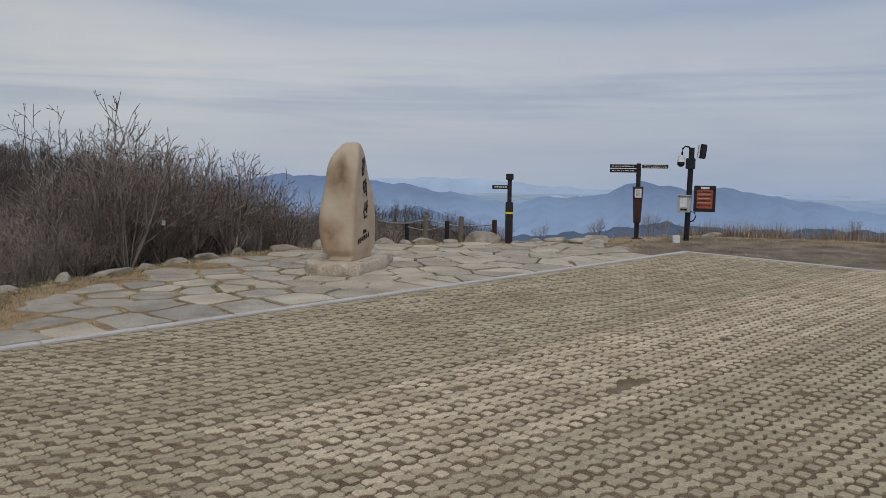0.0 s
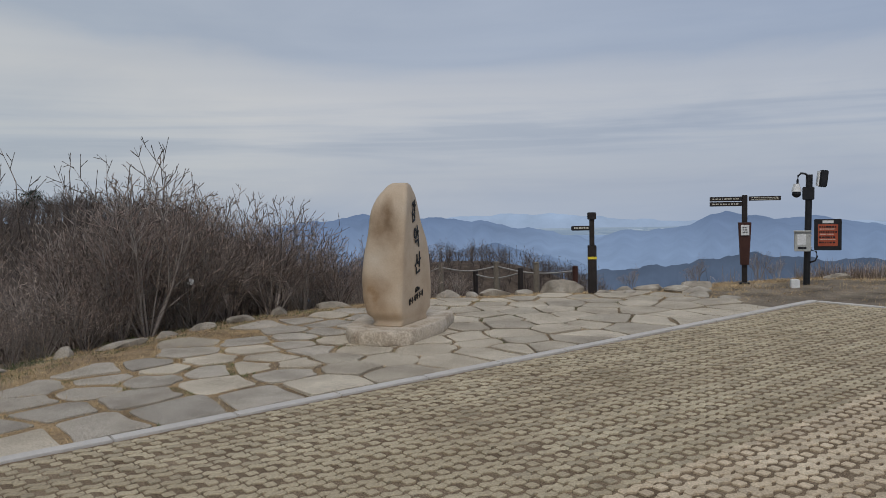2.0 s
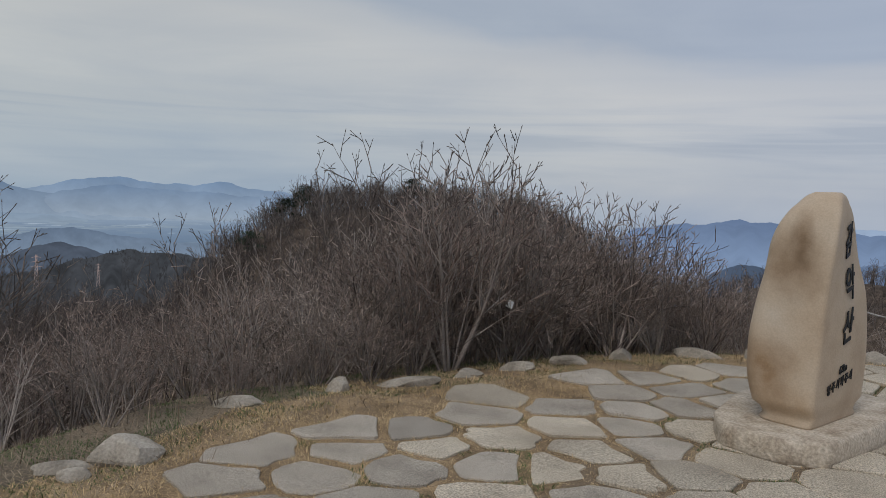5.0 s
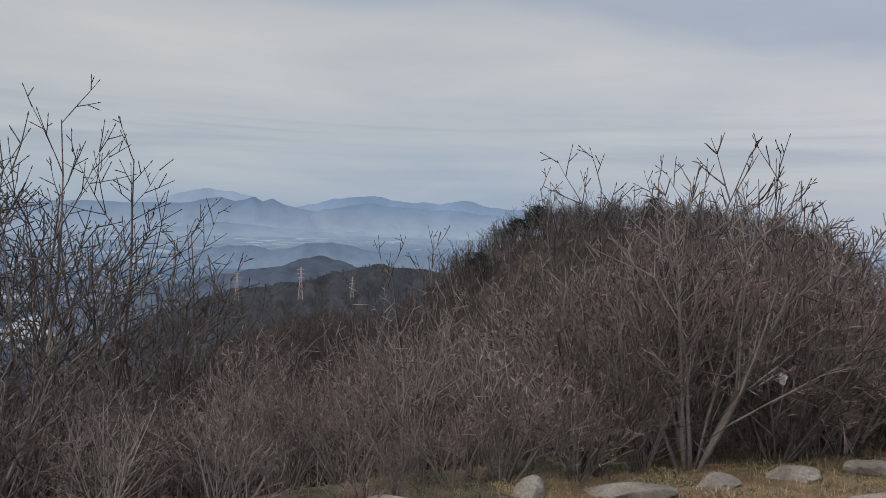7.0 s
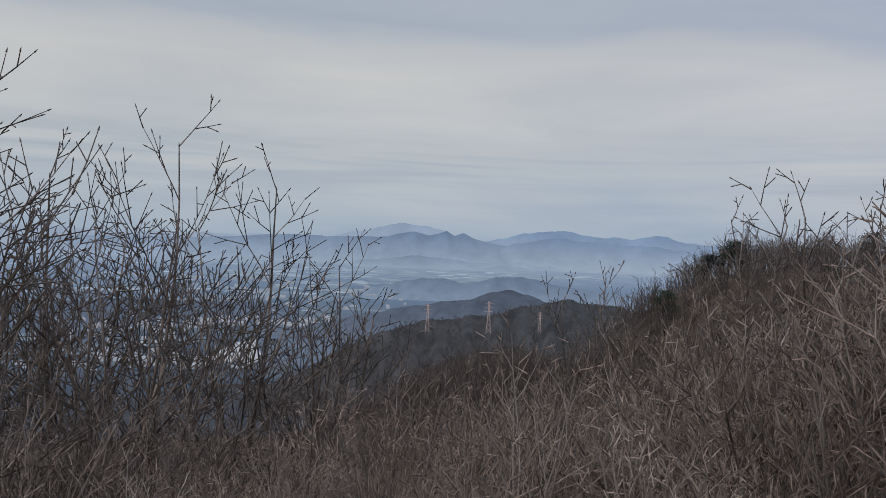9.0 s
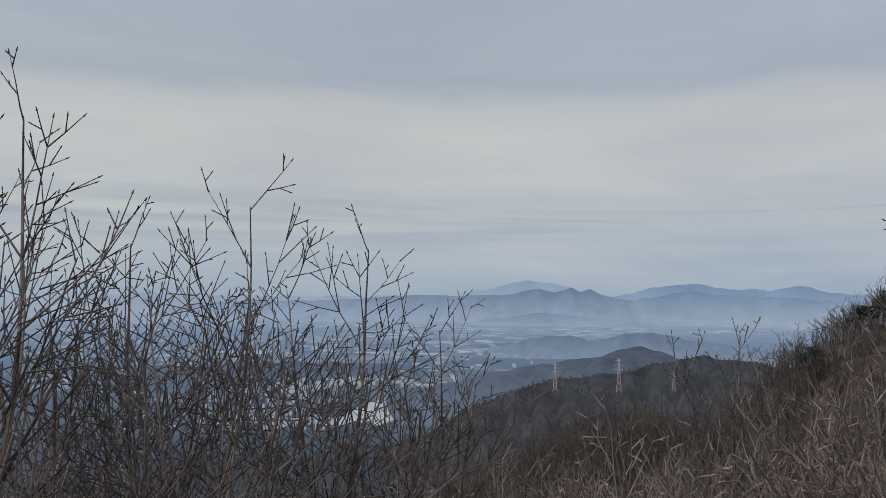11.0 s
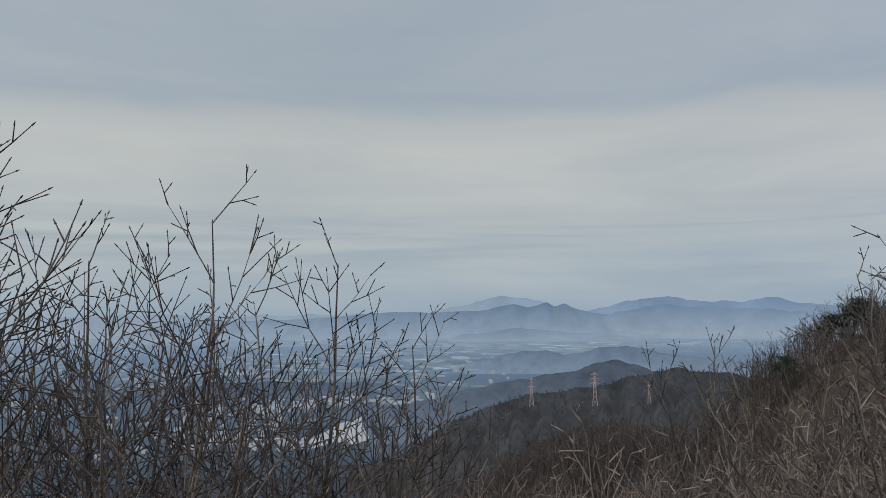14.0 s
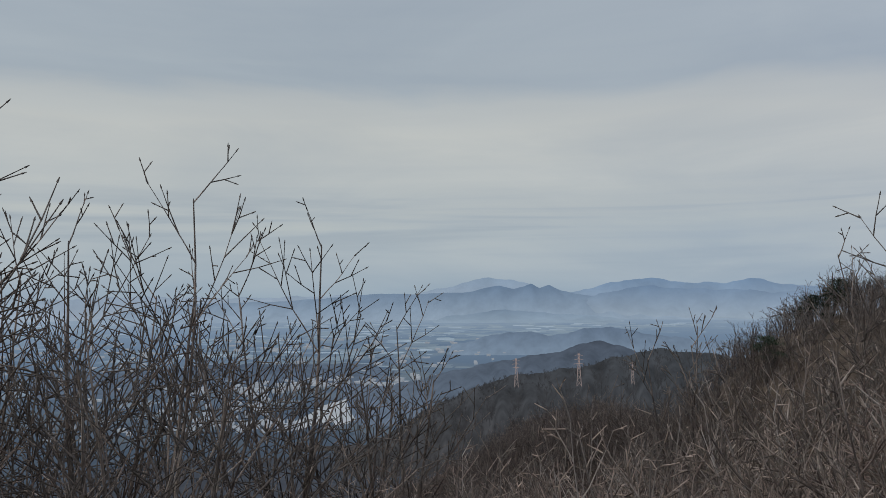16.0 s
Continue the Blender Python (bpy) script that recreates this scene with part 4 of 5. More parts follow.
def finger_signpost():
    post = tagged(empty("finger_signpost", 2.70, 17.85, h1(2.7, 17.85) - 0.02, -8), "dark timber finger post with three boards and a paper notice", "signpost")
    part("post", box(bmesh.new(), 0, 0, 0.86, 0.10, 0.10, 1.82, bevel=0.008), M_WOOD_DARK, post)
    bm = bmesh.new()
    bmesh.ops.create_cone(bm, cap_ends=True, segments=4, radius1=0.11, radius2=0.165, depth=0.83, matrix=Matrix.Translation((0, -0.02, 0.82)) @ Matrix.Rotation(radians(45), 4, "Z"))
    part("sleeve", bm, M_WOOD_RED, post, "tapered red-brown sleeve")
    notice = part("notice", box(bmesh.new(), 0, -0.145, 1.09, 0.15, 0.012, 0.2), M_WHITE, post, "white paper notice in a frame")
    bars(3, 0.09, 0.045, 0.018, notice, M_PLASTIC, (0, 0, 1.14), -0.153, 4)
    for x, z, w, h, s in ((-0.35, 1.70, 0.60, 0.085, 5), (-0.35, 1.60, 0.60, 0.085, 6), (0.36, 1.70, 0.58, 0.085, 7)):
        board = part("finger_board", box(bmesh.new(), x, -0.065, z, w, 0.03, h, bevel=0.006), M_WOOD_DARK, post)
        bars(2 if x > 0 else 1, w - 0.1, 0.032, 0.022 if x < 0 else 0.015, board, M_SIGNTEXT, (x, 0, z + (0.015 if x > 0 else 0)), -0.083, s)
    part("foot", box(bmesh.new(), 0, 0, 0.02, 0.2, 0.2, 0.08, bevel=0.01), M_PLASTIC, post)


def camera_pole():
    """A pole a little over two metres tall with its fittings."""
    pole = tagged(empty("camera_pole", 3.80, 17.60, h1(3.8, 17.6) - 0.03, -12), "dark pole carrying a dome camera, meter box and notice board", "camera pole")
    part("pole", tube(bmesh.new(), [(-0.02, 0, 0), (0.0, 0, 1.1), (0.02, 0, 2.28)], 0.065, 12), M_PLASTIC, pole, smooth=False)
    arm = [(0.0, -0.03, 2.24), (-0.06, -0.03, 2.30), (-0.14, -0.03, 2.31), (-0.19, -0.03, 2.26), (-0.20, -0.03, 2.17), (-0.20, -0.03, 2.10)]
    part("camera_arm", tube(bmesh.new(), arm, 0.022, 8), M_PLASTIC, pole, smooth=True)
    bm = bmesh.new()
    bmesh.ops.create_cone(bm, cap_ends=True, segments=20, radius1=0.10, radius2=0.055, depth=0.16, matrix=Matrix.Translation((-0.22, -0.03, 2.02)))
    dome = part("camera_housing", bm, M_WHITE, pole, "white camera housing")
    bm = bmesh.new()
    bmesh.ops.create_uvsphere(bm, u_segments=20, v_segments=12, radius=0.088, matrix=Matrix.Translation((-0.22, -0.03, 1.90)) @ Matrix.Diagonal((1, 1, 0.95, 1)))
    part("camera_dome", bm, M_PLASTIC, dome, smooth=True)
    bm = box(bmesh.new(), 0.0, -0.04, 1.90, 0.22, 0.12, 0.26, bevel=0.012)
    part("bracket_box", bm, M_PLASTIC, pole)
    sp = part("loudspeaker", box(bmesh.new(), 0, 0, 0, 0.15, 0.16, 0.34, bevel=0.02), M_PLASTIC, pole)
    sp.matrix_local = pose(0.27, -0.03, 2.19, 0, 6, 10)
    bk = part("speaker_back", box(bmesh.new(), -0.095, 0.0, 0.0, 0.03, 0.13, 0.30, bevel=0.005), M_WHITE, sp)
    bx = part("meter_box", box(bmesh.new(), -0.11, -0.14, 0.93, 0.30, 0.18, 0.40, bevel=0.012), M_GREYBOX, pole, "light grey enamelled box")
    part("box_label", box(bmesh.new(), -0.13, -0.233, 0.97, 0.16, 0.006, 0.22), M_WHITE, bx)
    part("lower_label", box(bmesh.new(), -0.12, -0.233, 0.80, 0.16, 0.006, 0.045), M_PLASTIC, bx)
    part("door_seam", box(bmesh.new(), -0.11, -0.2315, 1.10, 0.27, 0.004, 0.008), M_PLASTIC, bx)
    part("hood", box(bmesh.new(), -0.11, -0.15, 1.137, 0.33, 0.21, 0.022, bevel=0.006), M_GREYBOX, bx)
    part("strap", box(bmesh.new(), 0.0, -0.02, 0.80, 0.145, 0.145, 0.02), M_STEEL, pole)
    part("strap", box(bmesh.new(), 0.0, -0.02, 1.04, 0.145, 0.145, 0.02), M_STEEL, pole)
    part("lock", box(bmesh.new(), 0.01, -0.235, 1.05, 0.02, 0.012, 0.03), M_STEEL, bx)
    board = part("notice_board", box(bmesh.new(), 0.36, -0.07, 1.06, 0.50, 0.05, 0.63, bevel=0.01), M_PLASTIC, pole)
    panel = part("panel", box(bmesh.new(), 0.36, -0.098, 1.05, 0.36, 0.008, 0.44), M_ORANGE, board, "orange printed panel")
    part("header_label", box(bmesh.new(), 0.36, -0.098, 1.32, 0.20, 0.008, 0.055), M_WHITE, board)
    bars(4, 0.32, 0.105, 0.035, panel, M_PLASTIC, (0.36, 0, 1.22), -0.104, 8)
    bars(3, 0.28, 0.105, 0.018, panel, M_SIGNTEXT, (0.36, 0, 1.175), -0.104, 18, "small_print")
    cable = [(0.05, -0.08, 0.75), (0.15, -0.08, 0.72), (0.17, -0.08, 0.62), (0.13, -0.08, 0.53), (0.04, -0.06, 0.50)]
    part("cable", tube(bmesh.new(), cable, 0.018, 8), M_PLASTIC, pole, smooth=True)

    pole.matrix_world = pole.matrix_world @ Matrix.Scale(0.935, 4)


small_signpost()
finger_signpost()
camera_pole()
mk = tagged(empty("marker_block", 3.42, 17.05, h1(3.42, 17.05)), "small white marker block on the grass", "marker")
part("block", box(bmesh.new(), 0, 0, 0.07, 0.15, 0.12, 0.17, bevel=0.01), M_WHITE, mk)

# rope fence below the rim
fence = tagged(empty("rope_fence", -2.0, 18.5, 0), "weathered timber posts with two sagging ropes", "fence")
tops = []
for az, el, d, m, r in ((9.3, -4.8, 17.5, M_WOOD_GREY, 0.06), (6.7, -5.4, 17.2, M_WOOD_DARK, 0.055), (5.1, -4.8, 16.6, M_WOOD_GREY, 0.065), (3.3, -5.3, 16.0, M_WOOD_DARK, 0.055), (2.1, -4.9, 15.6, M_WOOD_GREY, 0.06), (-0.8, -5.2, 15.0, M_WOOD_RED, 0.055)):
    x, y, z = -0.8 - math.sin(radians(az)) * d, 2.3 + math.cos(radians(az)) * d, 1.78 + d * math.tan(radians(el))
    g = h1(x, y)
    bm = tube(bmesh.new(), [(x + 2.0, y - 18.5, g - 0.15), (x + 2.0, y - 18.5, z - 0.012), (x + 2.0, y - 18.5, z)], [r, r, r * 0.8], 12)
    part("post", bm, m, fence)
    tops.append((x + 2.0, y - 18.5, z))
for drop in (0.10,):
    for a, b in ((0, 2), (2, 5), (1, 3)):
        p, q = Vector(tops[a]), Vector(tops[b])
        pts = [p.lerp(q, t / 8) - Vector((0, 0, drop + 0.10 * math.sin(math.pi * t / 8))) for t in range(9)]
        part("rope", tube(bmesh.new(), pts, 0.016, 6), M_ROPE, fence, smooth=True)
p = Vector(tops[0])
part("rope", tube(bmesh.new(), [p - Vector((0, 0, 0.1)), p + Vector((-1.6, 0.3, -0.75))], 0.014, 6), M_ROPE, fence)


# ---- rocks along the rim ----
def rock(x, y, sx, sy, sz, turn, seed, z=None, label="pale weathered rock half sunk in the rim grass"):
    bm = bmesh.new()
    bmesh.ops.create_icosphere(bm, subdivisions=3, radius=1.15)
    rg = random.Random(seed * 13)
    planes = [(Vector((rg.gauss(0, 1), rg.gauss(0, 1), rg.gauss(0.3, 0.8))).normalized(), rg.uniform(0.55, 0.85)) for k in range(9)]
    for v in bm.verts:
        c = v.co.normalized()
        n = 1 + 0.28 * noise.noise(c * 1.3 + Vector((seed * 7.1, 0, 0))) + 0.12 * noise.noise(c * 3.1 + Vector((0, seed * 3.3, 0)))
        w = c * n
        for nrm, off in planes:
            over = w.dot(nrm) - off
            if over > 0:
                w = w - nrm * over * 0.92
        v.co = Vector((w.x * sx, w.y * sy, w.z * sz))
    ob = part("rock", bm, M_ROCK)
    g = h1(x, y) if z is None else z
    ob.matrix_world = pose(x, y, g + sz * 0.12, _rr.uniform(-8, 8), _rr.uniform(-8, 8), turn)
    return tagged(ob, label, "rock", "rocks along the rim")


_rr = random.Random(21)
for i, (x, y, sx, sy, sz) in enumerate([(-6.6, 8.05, 0.33, 0.2, 0.17), (-6.75, 7.7, 0.2, 0.13, 0.09), (-6.5, 7.65, 0.12, 0.1, 0.07), (-7.25, 9.6, 0.27, 0.16, 0.09), (-6.95, 10.55, 0.14, 0.12, 0.13), (-6.55, 11.1, 0.38, 0.18, 0.09), (-6.3, 11.9, 0.2, 0.14, 0.08), (-6.05, 12.6, 0.26, 0.14, 0.09), (-5.75, 13.3, 0.3, 0.15, 0.1), (-5.45, 14.0, 0.2, 0.15, 0.13), (-4.75, 14.85, 0.35, 0.17, 0.11), (-4.2, 15.25, 0.16, 0.13, 0.2), (-3.6, 15.7, 0.3, 0.2, 0.12), (-3.0, 16.15, 0.26, 0.18, 0.15), (-2.5, 16.2, 0.14, 0.12, 0.1), (-2.1, 16.4, 0.3, 0.18, 0.13), (-1.55, 16.55, 0.2, 0.15, 0.1), (-0.85, 16.6, 0.4, 0.24, 0.24), (0.25, 16.7, 0.2, 0.14, 0.1), (0.75, 16.75, 0.3, 0.2, 0.12), (1.25, 16.6, 0.34, 0.2, 0.13), (1.55, 16.3, 0.3, 0.2, 0.11), (1.5, 15.8, 0.24, 0.16, 0.09), (1.75, 17.2, 0.35, 0.2, 0.15), (4.75, 18.9, 0.28, 0.18, 0.14), (0.35, 16.25, 0.18, 0.12, 0.08), (-0.1, 16.3, 0.16, 0.11, 0.07), (1.95, 15.45, 0.22, 0.15, 0.06)]):
    rock(x, y, sx, sy, sz, _rr.uniform(-25, 25) + (50 if x < -5 else 15), i + 1)


# ---- bare shrubs and trees ----
def tube_mesh(segs):
    """Three-sided tapering sticks: segs is an array of start, end, start radius, end radius."""
    s = np.asarray(segs, dtype=float)
    a, b, ra, rb = s[:, 0:3], s[:, 3:6], s[:, 6], s[:, 7]
    d = b - a
    d /= np.linalg.norm(d, axis=1)[:, None] + 1e-9
    ref = np.where(np.abs(d[:, 2:3]) < 0.9, np.array([[0, 0, 1.0]]), np.array([[1.0, 0, 0]]))
    p = np.cross(d, ref)
    p /= np.linalg.norm(p, axis=1)[:, None] + 1e-9
    q = np.cross(d, p)
    vs = []
    for base, r in ((a, ra), (b, rb)):
        for k in range(3):
            t = 2 * math.pi * k / 3
            vs.append(base + (p * math.cos(t) + q * math.sin(t)) * r[:, None])
    v = np.stack(vs, 1).reshape(-1, 3)
    o = (np.arange(len(s)) * 6)[:, None]
    f = np.concatenate([o + np.array([[k, (k + 1) % 3, 3 + (k + 1) % 3, 3 + k]]) for k in range(3)], 0)
    return v, f


def grow(rng, stems, tall, spread, r0, limbs=10, forks=5, twigs=2, first=0.25, angle=40, rise=0.05, wander=0.05, buds=False, lean=0.0, nodes=(9, 5, 2), reach=0.36):
    """Sticks of one bare bush or tree, (thick, thin): stems fan out, limbs leave them in turn all round and sweep upwards, and fork on alternate sides."""
    thick, thin = [], []

    def shoot(p, d, length, r, n, up, store, end=0.3):
        path, step = [], length / n
        for i in range(n):
            d = (d + Vector((rng.gauss(0, wander), rng.gauss(0, wander), rng.gauss(0, wander * 0.5) + up))).normalized()
            q = p + d * step
            store.append((*p, *q, r * (1 - (1 - end) * i / n), r * (1 - (1 - end) * (i + 1) / n)))
            p = q
            path.append((p, d, r * (1 - (1 - end) * (i + 1) / n)))
        return path

    def aside(d, turn, deg):
        o = d.orthogonal().normalized()
        s = o * math.cos(turn) + d.cross(o) * math.sin(turn)
        return (d * math.cos(radians(deg)) + s * math.sin(radians(deg))).normalized()

    def bud(p, d):
        if buds:
            thin.append((*p, *(p + d * 0.028), 0.0065, 0.002))

    for s in range(stems):
        t = 2.4 * s + rng.gauss(0, 0.5)
        out = rng.uniform(0.2, 1.0) * spread
        d = Vector((math.cos(t) * out + lean, math.sin(t) * out, 1)).normalized()
        length = tall * rng.uniform(0.70, 1.05) * (1 - 0.3 * out / max(spread, 0.01))
        path = shoot(Vector((rng.gauss(0, 0.012), rng.gauss(0, 0.012), -0.14)), d, length, r0 * rng.uniform(0.6, 1.1), nodes[0], rise * 0.5, thick, 0.18)
        bud(path[-1][0], path[-1][1])
        spin = rng.uniform(0, 6.28)
        for b in range(limbs):
            f = first + (0.96 - first) * (b + rng.random() * 0.8) / limbs
            p, dd, rr = path[min(nodes[0] - 1, int(f * nodes[0]))]
            d2 = aside(dd, spin + 2.4 * b + rng.gauss(0, 0.4), angle + rng.gauss(0, 7))
            l2 = tall * (0.035 + reach * (1 - f) ** 0.8) * rng.uniform(0.65, 1.2)
            p2 = shoot(p, d2, l2, max(rr * 0.62, 0.006), nodes[1], rise, thick, 0.35)
            bud(p2[-1][0], p2[-1][1])
            flip = rng.uniform(0, 6.28)
            many = max(1, round(forks * min(1.0, l2 / (0.26 * tall))))
            for w in range(many):
                f2 = 0.2 + 0.75 * (w + rng.random() * 0.5) / many
                p3, d3, r3 = p2[min(nodes[1] - 1, int(f2 * nodes[1]))]
                d4 = aside(d3, flip + math.pi * w + rng.gauss(0, 0.5), angle + rng.gauss(0, 8))
                l3 = l2 * (0.14 + 0.5 * (1 - f2)) * rng.uniform(0.7, 1.25)
                p4 = shoot(p3, d4, l3, max(r3 * 0.65, 0.0055), nodes[2], rise, thin, 0.5)
                bud(p4[-1][0], p4[-1][1])
                for z in range(twigs):
                    p5, d5, r5 = p4[z % nodes[2]] if z % nodes[2] < nodes[2] - 1 else p2[min(nodes[1] - 1, int(f2 * nodes[1]) + 1)]
                    d6 = aside(d5, rng.uniform(0, 6.28), angle + 5)
                    e = p5 + d6 * l3 * rng.uniform(0.22, 0.5)
                    thin.append((*p5, *e, 0.005, 0.0034))
                    bud(e, d6)
    return thick, thin


def bush(name, label, category, group, seed, bark=M_BARK, twig=None, **kw):
    rng = random.Random(seed)
    thick, thin = grow(rng, **kw)
    ob = tagged(new(name), label, category, group)
    for nm, segs, mat in (("trunk", thick, bark), ("crown", thin, twig or bark)):
        v, f = tube_mesh(segs)
        np_mesh(nm, v, f, mat, ob)
    return ob


SHRUBS = [bush("shrub", "leafless grey-brown shrub growing on the rim slope", "shrub", "shrubs on the rim slope", 100 + i, bark=bk, twig=tw, stems=st, tall=2.4, spread=sp, r0=0.022, limbs=7, forks=4, twigs=1, first=0.22, angle=38, rise=0.045, wander=wd, nodes=(8, 4, 2), reach=0.42) for i, (st, sp, wd, bk, tw) in enumerate(((8, 0.80, 0.06, M_BARK, M_TWIG), (7, 1.10, 0.08, M_BARK_MID, M_BARK_MID), (9, 0.60, 0.05, M_BARK, M_TWIG_RED), (7, 0.95, 0.09, M_BARK_MID, M_TWIG_RED), (8, 0.75, 0.06, M_BARK, M_BARK_MID)))]
FAR_SHRUBS = [bush("shrub", "dark leafless shrub tangled below the rim", "shrub", "shrubs on the rim slope", 120 + i, bark=bk, twig=tw, stems=st, tall=2.4, spread=sp, r0=0.022, limbs=6, forks=4, twigs=0, first=0.2, angle=38, rise=0.05, wander=0.08, nodes=(6, 3, 1), reach=0.42) for i, (st, sp, bk, tw) in enumerate(((8, 0.7, M_BARK_MID, M_TWIG_RED), (7, 0.95, M_BARK_MID, M_TWIG), (8, 0.6, M_BARK, M_TWIG)))]
TREES = [bush("bare_tree", "slender leafless tree with upright budding twigs", "tree", "bare trees below the rim", 200 + i, bark=M_BARK_MID, twig=M_BARK_TREE, stems=st, tall=4.4, spread=sp, r0=0.034, limbs=lb, forks=6, twigs=1, first=fi, angle=40, rise=0.05, wander=0.045, buds=True, reach=rc) for i, (st, sp, lb, fi, rc) in enumerate(((7, 0.48, 9, 0.25, 0.42), (5, 0.38, 9, 0.25, 0.42), (2, 0.12, 11, 0.35, 0.30), (3, 0.22, 10, 0.3, 0.36)))]
_used = set()


def plant(src, x, y, size, turn, tall=1.0, z=None):
    m = pose(x, y, h1(x, y) if z is None else z, 0, 0, turn) @ Matrix.Diagonal((size, size, size * tall, 1))
    if src not in _used:
        _used.add(src)
        src.matrix_basis = m
        return src
    ob = copy_thing(src, pose(0, 0, 0))
    ob.matrix_basis = m
    return ob


EYE_END = (-4.9, 8.65, 1.93)
# how high the brush reaches, in degrees above the level of the eye at the rim, by compass angle
SKYLINE_AZ = [-30, 0, 5, 12, 20, 30, 40, 48, 54, 60, 66, 72, 76, 82, 90, 100, 115]
SKYLINE_EL = [-9, -9, -7, -5, -1.5, 0.0, 0.0, -1.5, -4.6, -6.9, -8.4, -10, -11, -12.5, -11.5, -8, -3]


def brush_top(x, y):
    az = math.degrees(math.atan2(-(x - EYE_END[0]), y - EYE_END[1]))
    d = math.hypot(x - EYE_END[0], y - EYE_END[1])
    return EYE_END[2] + d * math.tan(radians(np.interp(az, SKYLINE_AZ, SKYLINE_EL)))


_pr = random.Random(77)
placed = []
count = 0
for k in range(6000):
    s = _pr.uniform(0.3, 26) if _pr.random() < 0.6 else _pr.uniform(0.15, 4)
    az = _pr.uniform(-2, 122)
    x0, y0 = -4.0 - math.sin(radians(az)) * 3.0, 10.5 + math.cos(radians(az)) * 3.0
    d = 0.0
    # walk outwards until the wanted distance from the rim is reached
    while d < 60:
        x, y = x0 - math.sin(radians(az)) * d, y0 + math.cos(radians(az)) * d
        if rim_distance(np.array([x]), np.array([y]))[0] >= s:
            break
        d += 0.4
    g = h1(x, y)
    top = brush_top(x, y) * 1.0
    tall = top - g
    if tall < 0.5:
        continue
    tall = min(tall * _pr.uniform(0.75, 1.05), 3.5 + 0.08 * s)
    near = 0.55 + 0.045 * s
    if any((x - a) ** 2 + (y - b) ** 2 < near * near for a, b in placed):
        continue
    if y < 10.3 and s < 0.7:
        continue
    if s < 1.6:
        tall = min(tall, _pr.uniform(0.9, 1.9))
    placed.append((x, y))
    if s < 2.2 and y > 10.9:
        continue
    west = 50 < math.degrees(math.atan2(-(x + 4.9), y - 8.65)) < 76 and _pr.random() < 0.75
    plant(FAR_SHRUBS[_pr.randrange(3)] if west or s > 5 else SHRUBS[_pr.randrange(5)], x, y, tall / 2.15, _pr.uniform(0, 360))
    count += 1
    if count >= 275:
        break
# tall shrubs rooted right behind the rim stones, lower towards the fence
RIM_TOP_Y, RIM_TOP_Z = [10.9, 11.6, 12.4, 13.6, 14.6, 15.6, 16.6], [1.3, 2.2, 2.75, 2.5, 2.0, 1.45, 1.0]
for k in range(46):
    y = 10.9 + 5.6 * (k + _pr.random()) / 46
    rim_x = float(np.interp(y, [9.5, 10.6, 12.0, 13.9, 14.9, 16.2, 17.0], [-7.15, -6.85, -6.4, -5.6, -4.7, -3.0, -0.8]))
    off = 0.35 + 2.3 * _pr.random() ** 1.5
    x, yy = rim_x - 0.85 * off, y + 0.5 * off
    rise_to = float(np.interp(y, RIM_TOP_Y, RIM_TOP_Z)) * (1.0 if k % 6 == 2 else _pr.uniform(0.62, 0.9))
    plant(SHRUBS[_pr.randrange(5)], x, yy, (rise_to - h1(x, yy)) / 2.1, _pr.uniform(0, 360))
# low growth right at the edge
for k in range(34):
    y = 9.2 + 7.2 * (k + _pr.random()) / 34
    rim_x = float(np.interp(y, [7.6, 9.5, 10.6, 12.0, 13.9, 14.9, 16.2, 17.0], [-6.75, -7.15, -6.85, -6.4, -5.6, -4.7, -3.0, -0.8]))
    off = _pr.uniform(0.3, 1.1)
    x, yy = rim_x - 0.85 * off, y + 0.5 * off
    plant(SHRUBS[_pr.randrange(5)], x, yy, _pr.uniform(0.22, 0.46), _pr.uniform(0, 360))
# single taller trees that stand out against the sky
for x, y, top, k, turn in ((-12.2, 21.0, 4.2, 3, 200), (-12.9, 20.3, 3.9, 2, 50), (-11.6, 21.2, 3.8, 3, 90), (-14.2, 20.6, 4.1, 3, 130), (-16.3, 21.1, 3.9, 2, 10), (-16.0, 19.9, 3.7, 2, 120), (-17.0, 17.8, 2.1, 3, 40), (-18.6, 18.4, 1.8, 3, 80), (-17.4, 17.1, 1.5, 3, 0), (-15.0, 18.6, 2.3, 3, 160), (-12.3, 8.15, 3.3, 0, 30), (-15.4, 9.6, 2.9, 1, 250), (-14.4, 7.6, 2.8, 1, 100), (-13.4, 6.5, 2.9, 1, 60), (-15.8, 11.2, 2.5, 3, 20), (-15.3, 10.6, 2.0, 3, 90), (-11.0, 6.6, 3.6, 1, 300), (-12.6, 9.6, 0.3, 3, 140), (-17.5, 13.2, 0.3, 3, 200), (-8.7, 18.9, 1.9, 3, 0), (-10.2, 18.5, 2.4, 1, 70)):
    plant(TREES[k], x, y, (top - h1(x, y)) / (3.85, 3.75, 3.9, 3.6)[k], turn)

